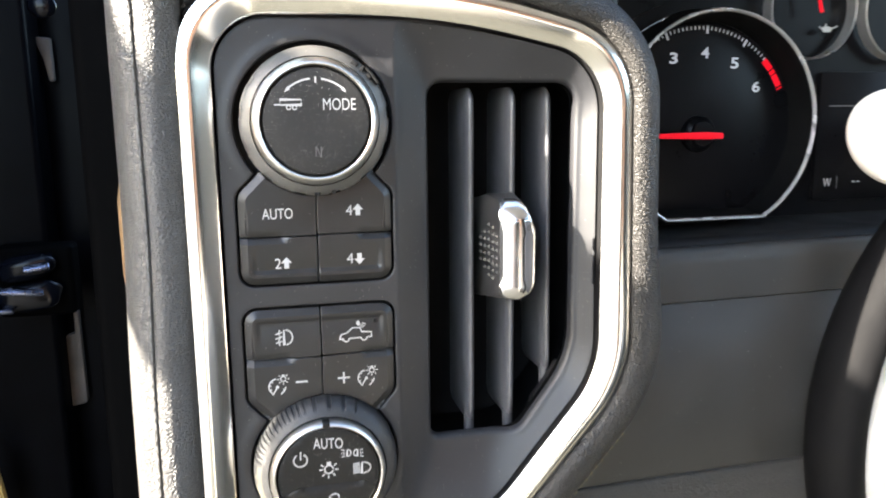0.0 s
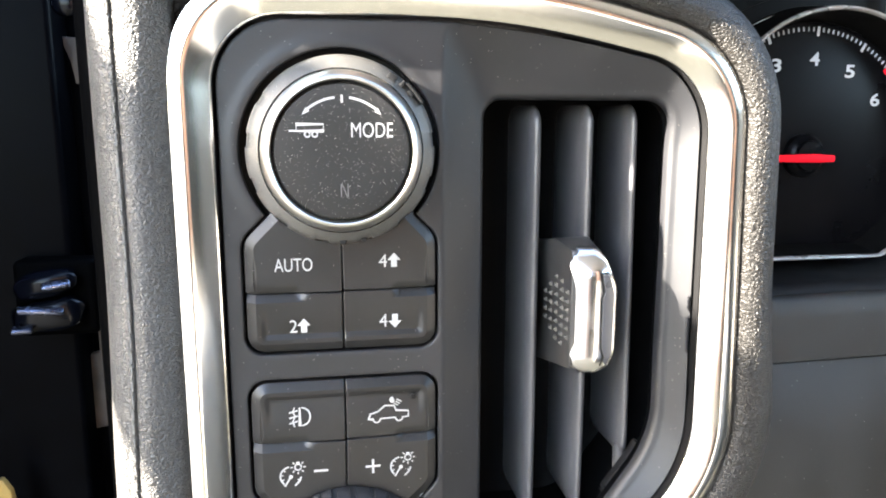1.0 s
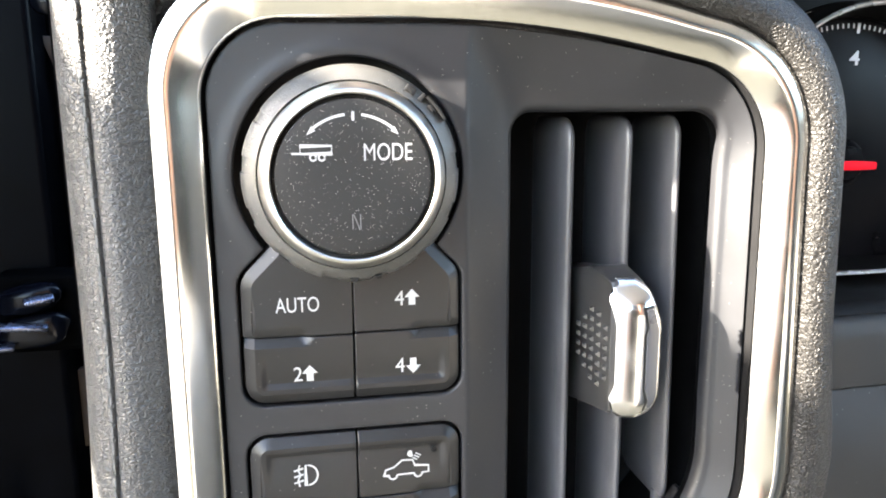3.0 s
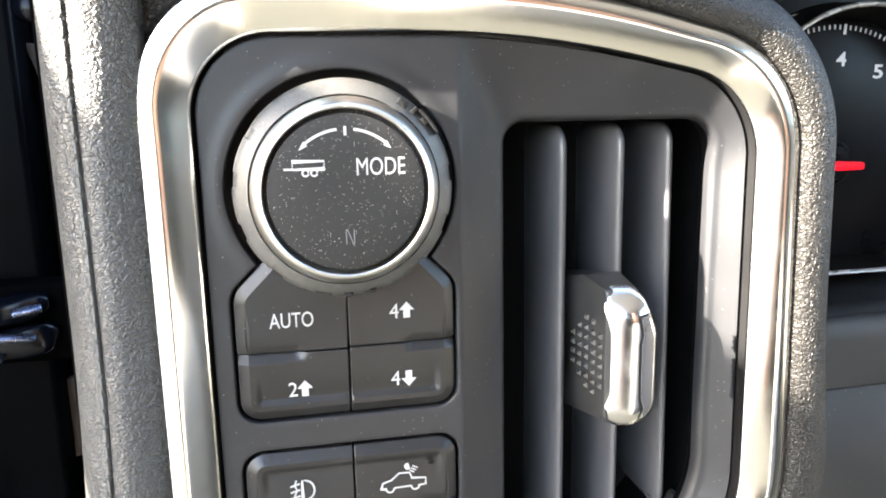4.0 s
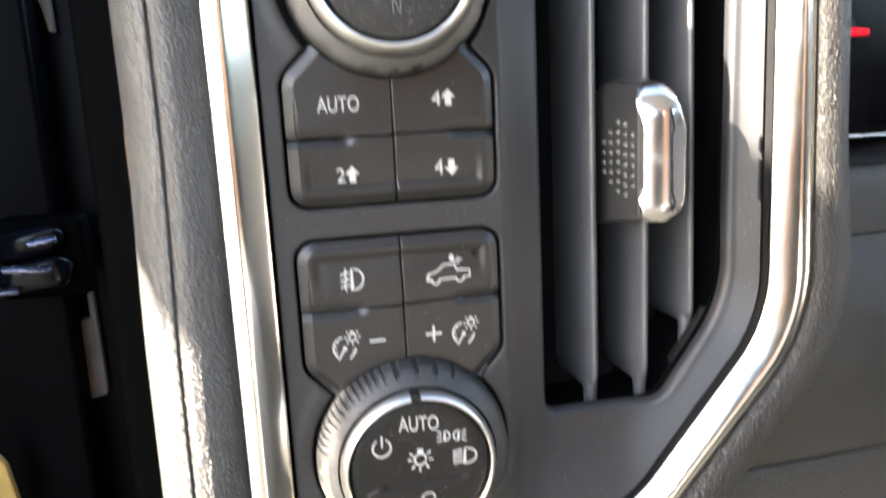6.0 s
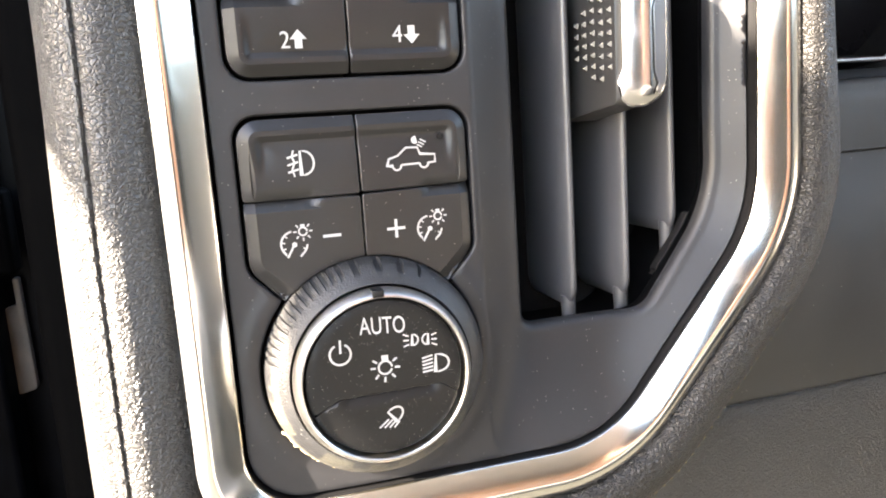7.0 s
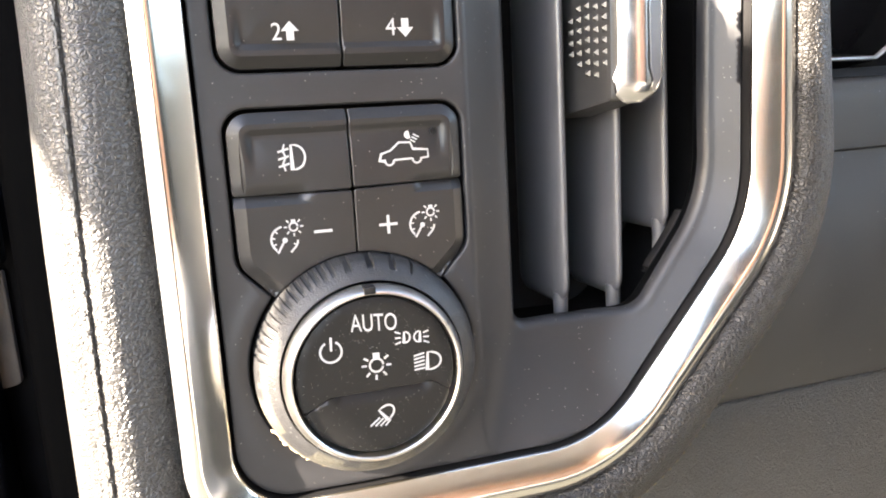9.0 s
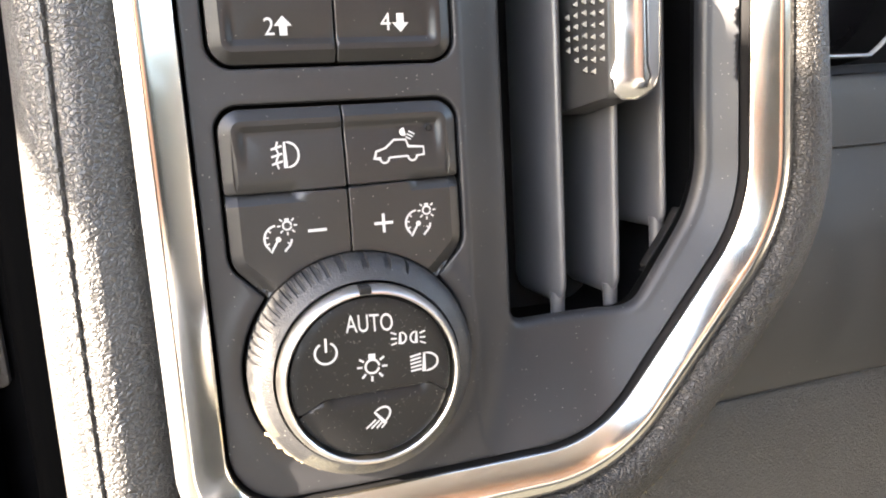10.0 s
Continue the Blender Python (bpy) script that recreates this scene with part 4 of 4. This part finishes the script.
part("tick_marks", bm, DIAL, tach, "white scale ticks")
bm = bmesh.new()
stroke(bm, arc(*TC, 51.3, 45.4, 38.8, 6), 3.2, 96.9)
stroke(bm, arc(*TC, 51.3, 37.8, 35.6, 3), 3.2, 96.9)
stroke(bm, arc(*TC, 51.3, 34.8, 27.8, 6), 3.2, 96.9)
stroke(bm, arc(*TC, 51.3, 26.8, 25.8, 2), 3.2, 96.9)
part("red_zone", bm, RED, tach, "red band past six")
for i in range(7):
    a = 188.3 - 25.4 * i
    cx, cz = arc(*TC, 40.0, a, a, 1)[0]
    words(str(i), cx - 2.2, cz - 2.7, 96.9, 4.4, 5.4, DIAL, tach, "numeral", bold=0.02)
bm = bmesh.new()
stroke(bm, arc(*TC, 59.5, 125, 98, 12), 0.35, 96.0)
for k in range(8):
    a = 112 - k * 2.0
    stroke(bm, [arc(*TC, r, a, a, 1)[0] for r in (55.5, 58.0)], 0.6, 97.0)
part("upper_scale", bm, DIAL, tach, "small white marks above the dial")
bm = bmesh.new()
slab(bm, fillet([(207.0, 50.2, 0.8), (207.0, 53.0, 0.8), (197.5, 53.6, 0.5), (150, 52.4, 0.4), (150, 51.0, 0.4), (197.5, 50.0, 0.5)], 4), 90, 88.2, 0.4)
part("needle", bm, RED, tach, "red needle")
bm = bmesh.new()
turned(bm, 197.5, 52.5, [(9, 97), (9, 95), (8, 93.5), (6.5, 92.5), (6, 91), (1, 90.6)], n=40)
part("needle_hub", bm, GAUGE, tach, "black needle hub")
for cx, label in ((258, "small gauge with a red needle and an oil symbol"), (314, "small gauge with a silver ring")):
    small = tagged(new("small_gauge"), label)
    small.parent = cluster
    bm = bmesh.new()
    ring = circle(cx, 115, 25, 72)
    sweep(bm, ring, [(-0.6, 93.2), (-0.5, 92.6), (0, 92), (0.5, 92.6), (0.6, 93.2)])
    sweep(bm, ring, [(-0.55, 93.1), (-0.5, 99), (0.5, 99), (0.55, 93.1)])
    part("gauge_ring", bm, DIMRING, small)
    if cx == 258:
        bm = bmesh.new()
        stroke(bm, [(258.6, 122), (261.4, 112.5)], 1.8, 92, 0.6)
        part("gauge_needle", bm, RED, small)
        bm = bmesh.new()
        fill(bm, [(265.5, 105.2), (266.5, 103.5), (271, 103.5), (272, 105.6), (269.5, 106.4), (266.8, 106.2)], 96)
        stroke(bm, [(272, 105.4), (275.2, 106.6)], 0.7, 96)
        stroke(bm, [(265.6, 105.2), (264.0, 106.3)], 0.7, 96)
        stroke(bm, [(268, 106.4), (268, 107.6)], 0.7, 96)
        part("oil_symbol", bm, WHITE, small)
screen = tagged(new("display"), "dark display between the dials, mostly unlit")
screen.parent = cluster
bm = bmesh.new()
slab(bm, fillet([(270, 84, 2), (270, 16, 2), (330, 16, 2), (330, 84, 2)], 4), 100.9, 98.5, 0.4)
part("glass", bm, GAUGE, screen)
bm = bmesh.new()
fill(bm, [(276, 66.0), (330, 66.0), (330, 66.4), (276, 66.4)], 98.4)
part("screen_line", bm, FAINT, screen)
bm = bmesh.new()
fill(bm, [(284.5, 22.5), (284.9, 22.5), (284.9, 29), (284.5, 29)], 98.4)
part("screen_line", bm, FAINT, screen)
words("W", 276.0, 23.4, 98.4, 5.2, 4.6, WHITE, screen, "lettering", bold=0.01)
bm = bmesh.new()
for x in (294.5, 297.5):
    fill(bm, [(x, 25.4), (x + 2.0, 25.4), (x + 2.0, 26.2), (x, 26.2)], 98.4)
part("temperature_bars", bm, WHITE, screen)

# ---- lower dashboard ----
lower = thing("lower_dash", "dark grey plastic knee panel under the cluster, with fine seams", "dashboard panel")


def across(bm, section, x0, x1, sag=0.0, steps=30):
    """Carries a (y, z) section along x; sag lifts it towards x1."""
    rows = []
    for k in range(steps + 1):
        x = x0 + (x1 - x0) * k / steps
        rows.append([bm.verts.new((x, y, z + sag * k / steps)) for y, z in section])
    for r0, r1 in zip(rows, rows[1:]):
        for i in range(len(section) - 1):
            bm.faces.new((r0[i], r0[i + 1], r1[i + 1], r1[i]))


bm = bmesh.new()
across(bm, [(104, 6), (80, 4), (62, 5.2), (57, 4.6), (55, 2.0)], 90, 520, 6)
part("cluster_lip", bm, BLACK, lower, "black lip under the cluster", sharp=60)
bm = bmesh.new()
across(bm, [(70, 2.2), (54, 1.6), (51.5, -0.4), (50.6, -6), (50, -22.4), (51.2, -23.0)], 90, 520, 6)
part("upper_strip", bm, DASH, lower, "smooth grey strip", sharp=60)
bm = bmesh.new()
across(bm, [(51.2, -23.2), (50.0, -23.9), (49, -60), (48, -104), (49.5, -106)], 60, 520, 6)
part("knee_panel", bm, DASH, lower, "smooth grey knee panel", sharp=60)
bm = bmesh.new()
across(bm, [(51, -106.3), (48.6, -106.5), (47.9, -107.2), (47.6, -114), (50, -180), (70, -300)], 30, 520, 6)
part("grained_panel", bm, PAD, lower, "leather-grained lower panel", sharp=60)

# ---- steering wheel and stalk ----
wheel = thing("steering_wheel", "black steering wheel rim with a spoke coloured pale for sunlight", "steering wheel")
bm = bmesh.new()
R, r = 149, 11
rows = []
for i in range(160):
    a = math.tau * i / 160
    rows.append([bm.verts.new((385.0 + (R + r * math.cos(b)) * math.cos(a), 32 + 1.35 * r * math.sin(b), -85 + (R + r * math.cos(b)) * math.sin(a))) for b in [math.tau * j / 20 for j in range(20)]])
for r0, r1 in zip(rows, rows[1:] + rows[:1]):
    for j in range(20):
        bm.faces.new((r0[j], r1[j], r1[(j + 1) % 20], r0[(j + 1) % 20]))
part("rim", bm, WHEEL, wheel, "black rim", sharp=80)
bm = bmesh.new()
slab(bm, fillet([(266, -46, 6), (253.5, -84, 12), (253, -170, 12), (330, -170, 20), (330, -46, 20)], 6), 50, 30, 4)
part("spoke", bm, IVORY, wheel, "spoke cover coloured pale as if sunlit")
bm = bmesh.new()
turned(bm, 382.5, -85, [(75, 60), (75, 30), (70, 15), (50, 5), (5, 2)], n=48)
part("hub", bm, BLACK, wheel, "black centre pad")
stalk = thing("turn_signal_stalk", "turn signal stalk with a broad rounded end in full sun", "control stalk")
bm = bmesh.new()
geo = bmesh.ops.create_uvsphere(bm, u_segments=32, v_segments=20, radius=1.0)["verts"]
for v in geo:
    k = 1 - 0.35 * max(0, v.co.x)
    v.co = Vector((v.co.x * 26 + 254, v.co.y * 12 * k + 30, v.co.z * 21 * k + 51 - 4 * v.co.x))
part("stalk_end", bm, PALE, stalk, "pale rounded stalk end")
bm = bmesh.new()
geo = bmesh.ops.create_cone(bm, cap_ends=True, segments=24, radius1=11, radius2=8, depth=120)["verts"]
bmesh.ops.transform(bm, matrix=pose(322, 36, 34, 0, 104, 0), verts=geo)
part("stalk_arm", bm, BLACK, stalk, "black stalk arm")

# ---- door opening beside the dash ----
jamb = thing("door_jamb", "black painted door opening with rubber seal and hinge", "door frame", kind="structure")
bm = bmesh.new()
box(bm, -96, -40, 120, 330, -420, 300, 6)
part("pillar_trim", bm, RUBBER, jamb, "rubber-edged pillar trim, blackened for the shade it stands in")
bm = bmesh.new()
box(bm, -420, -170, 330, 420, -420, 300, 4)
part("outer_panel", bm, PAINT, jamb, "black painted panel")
# dark slab painted in where the panels leave a shaded gap
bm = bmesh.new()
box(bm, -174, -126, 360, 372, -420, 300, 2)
part("gap_shade", bm, PAINT, jamb, "black slab for the shaded gap between panels")
bm = bmesh.new()
slab(bm, fillet([(-172.5, 122, 1), (-166.5, 106, 3), (-164.0, 91, 1), (-161.0, 91, 1), (-161.5, 121, 1)], 3), 358, 352, 1)
slab(bm, fillet([(-174.5, -100, 2), (-173.2, -156, 3), (-159.0, -153, 3), (-160.0, -80, 1), (-163.6, -80, 1), (-163.6, -97, 1)], 3), 358, 352, 1)
part("dusty_flange", bm, DIRT, jamb, "dusty brown flange")
bm = bmesh.new()
slab(bm, fillet([(-77.4, 45, 4), (-80.6, 26, 16), (-80.6, -8, 10), (-76.4, -42, 4), (-60, -42, 4), (-60, 45, 4)], 5), 119, 112, 2)
part("tan_edge", bm, TAN, jamb, "tan edge of a trim clip")
hinge = tagged(new("hinge"), "oily steel door hinge")
hinge.parent = jamb
for z, w, hgt in ((-36, 19, 9), (-56, 22, 11)):
    bm = bmesh.new()
    geo = bmesh.ops.create_icosphere(bm, subdivisions=4, radius=1.0)["verts"]
    for v in geo:
        c = Vector([math.copysign(abs(q) ** 0.75, q) for q in v.co])
        k = 1 + 0.12 * noise.noise(v.co * 1.2 + Vector((z, 0, 0)))
        v.co = Vector((c.x * w * k - 178, c.y * 12 * k + 306, c.z * hgt * k + z + c.x * 3))
    part("hinge_knuckle", bm, GLOSS, hinge, "glossy black hinge knuckle")
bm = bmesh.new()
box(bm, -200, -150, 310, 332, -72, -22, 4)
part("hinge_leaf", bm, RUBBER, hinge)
# slivers that stand in for bluish glints on the black hinge
for dx, dz, tilt, wide in ((-178, -50, 8, 26), (-168, -34, -4, 16), (-190, -62, 3, 12)):
    bm = bmesh.new()
    box(bm, -wide / 2, wide / 2, -3, 3, -1.6, 1.6, 1.2)
    bmesh.ops.transform(bm, matrix=Matrix.Translation((dx, 291, dz)) @ pose(0, 0, 0, 25, tilt, 18), verts=bm.verts)
    part("hinge_glint", bm, GLINT, hinge, "bluish steel sliver in place of a sky glint")
# unidentified ochre shape low in the door opening
bm = bmesh.new()
slab(bm, fillet([(-217, -158, 2), (-209, -172, 4), (-201, -225, 2), (-217, -225, 2)], 4), 302, 297, 1)
part("ochre_end", bm, OCHRE, jamb, "ochre sliver at the foot of the door opening")
bm = bmesh.new()
geo = bmesh.ops.create_uvsphere(bm, u_segments=24, v_segments=14, radius=10)["verts"]
for v in geo:
    v.co = Vector((v.co.x * 0.9 - 154, v.co.y * 0.4 + 312, v.co.z * 0.8 + 137))
part("bolt_head", bm, GLOSS, jamb, "oily bolt head")

# ---- unseen sun blocker, door, cab and ground, around the view ----
# added sun blocker: its outline casts the dash's shade and sun patches
mirror = thing("sun_blocker", "unseen silver sun blocker on a black post, added to shade the dash", "door mirror")
bm = bmesh.new()
box(bm, -485, -455, -230, -200, -1299, 40, 6)
part("post", bm, RUBBER, mirror, "black post")
bm = bmesh.new()
vs = fillet([(-40, 200, 4), (-40, 306, 4), (-108.0, 298.0, 3), (-121.0, 279.3, 2), (-123.2, 277.4, 0.4), (-124.0, 304, 0.4), (-138.5, 303, 2), (-141.5, 284.0, 1), (-250, 248.1, 20), (-250, 20, 20), (-196, 20, 6), (-121.5, 180.5, 6), (-110.5, 194.5, 4)], 5)
rows = [[bm.verts.new((x, y + dy, z + dz)) for y, z in vs] for x, dy, dz in ((-500, 0, 0), (-440, 15.0, -27.0))]
bm.faces.new(rows[0])
bm.faces.new(rows[1])
for i in range(len(vs)):
    j = (i + 1) % len(vs)
    bm.faces.new((rows[0][i], rows[0][j], rows[1][j], rows[1][i]))
part("housing", bm, HOUSING, mirror, "silver plate outlined to cast the shade on the dash")
# unseen open door: pale panel bounces light, black wall stops the sun
door = thing("door_open", "unseen open driver door, added to block sun and bounce light", "door", kind="structure")
bm = bmesh.new()
box(bm, -1300, -215, -30, 30, -480, 260, 12)
bmesh.ops.transform(bm, matrix=Matrix.Translation((0, 395, 0)) @ pose(0, 0, 0, 0, 0, -3), verts=bm.verts)
part("door_panel", bm, CARD, door, "pale grey door panel that bounces light onto the padding")
bm = bmesh.new()
box(bm, -372, -332, 24, 400, -480, 620, 8)
part("sun_wall", bm, RUBBER, door, "unseen black wall that keeps the sun off the door opening")
bm = bmesh.new()
box(bm, -290, -215, 370, 430, 250, 900, 10)
part("window_frame", bm, RUBBER, door, "black window frame upright")
# unseen cab, added to shut out sky and fill the chrome's reflections
cab = thing("cab", "unseen pickup cab shell with pale headliner, added to shape light and reflections", "vehicle cab", kind="structure")
bm = bmesh.new()
box(bm, -250, 1500, -1400, -260, 620, 660, 12)
part("roof", bm, LINER, cab, "pale headliner")
bm = bmesh.new()
box(bm, -30, 30, -25, 25, -530, 530, 14)
bmesh.ops.transform(bm, matrix=Matrix.Translation((-235, 220, 400)) @ pose(0, 0, 0, 62, 0, 0), verts=bm.verts)
part("windscreen_pillar", bm, RUBBER, cab, "black pillar beside the windscreen")
bm = bmesh.new()
box(bm, -290, -250, -1440, -1180, -500, 200, 10)
part("side_pillar", bm, HIDE, cab, "unseen tan pillar, added for a warm streak in the chrome")
for x0, x1, z0, z1 in ((-250, 1500, -500, 200), (-250, 1500, 580, 640), (-250, -200, 200, 580), (1300, 1500, 200, 580)):
    bm = bmesh.new()
    box(bm, x0, x1, -1440, -1400, z0, z1)
    part("rear_wall_panel", bm, LINER if z0 > 0 else CLOTH, cab, "unseen rear wall panel, added to shut out light")
# dark sheet added to cut the light from behind the view
bm = bmesh.new()
box(bm, -200, 1300, -1424, -1416, 200, 580)
part("rear_blocker", bm, BLOCKER, cab, "unseen dark sheet that cuts the light from behind")
bm = bmesh.new()
box(bm, 1500, 1540, -1400, 350, -500, 280)
part("far_door", bm, TRIM, cab, "unseen far door, grey for its reflection in the chrome")
bm = bmesh.new()
box(bm, 1500, 1540, -640, -540, 280, 640)
part("far_pillar", bm, LINER, cab, "pale pillar between the far windows")
bm = bmesh.new()
box(bm, -420, 1500, -1400, 600, -560, -500)
part("cab_floor", bm, CLOTH, cab, "grey floor covering")
bm = bmesh.new()
box(bm, 112, 1500, 130, 700, -500, 150, 20)
part("dash_body", bm, DASH, cab, "dark dashboard body")
bm = bmesh.new()
box(bm, -420, 1500, 900, 960, -500, 120)
part("firewall", bm, PAINT, cab, "dark bulkhead")
# unseen seat, added to reflect pale and warm streaks in the chrome
seat = thing("driver_seat", "unseen driver seat, pale and cognac for its reflection in the chrome", "seat")
bm = bmesh.new()
box(bm, 120, 640, -1150, -500, -500, -180, 60)
part("seat_cushion", bm, SEAT, seat)
bm = bmesh.new()
box(bm, 130, 630, -1250, -1080, -200, 480, 60)
part("seat_back", bm, HIDE, seat, "cognac backrest, coloured for a warm streak in the chrome")
bm = bmesh.new()
bmesh.ops.create_grid(bm, x_segments=40, y_segments=40, size=60000)
for v in bm.verts:
    v.co.z = -1300
ground = part("ground", bm, GRAVEL, None, "grey gravel ground outside the truck")
tagged(ground, category="ground", kind="structure")

# green ring outside the view, there only to tint reflections
trees = thing("backdrop", "unseen distant ring of green, added to colour the reflections", "trees", kind="structure")
bm = bmesh.new()
rows = []
for k in range(241):
    a = math.tau * k / 240
    top = 3500 + 2500 * noise.noise((k * 0.35, 0, 0)) + 1500 * noise.noise((k * 1.3, 4, 0))
    rows.append([bm.verts.new((60000 * math.cos(a), 60000 * math.sin(a), z)) for z in (-1400, top * 0.5, top)])
for r0, r1 in zip(rows, rows[1:]):
    for i in range(2):
        bm.faces.new((r0[i], r0[i + 1], r1[i + 1], r1[i]))
part("green_band", bm, LEAVES, trees, "uneven dark green band")
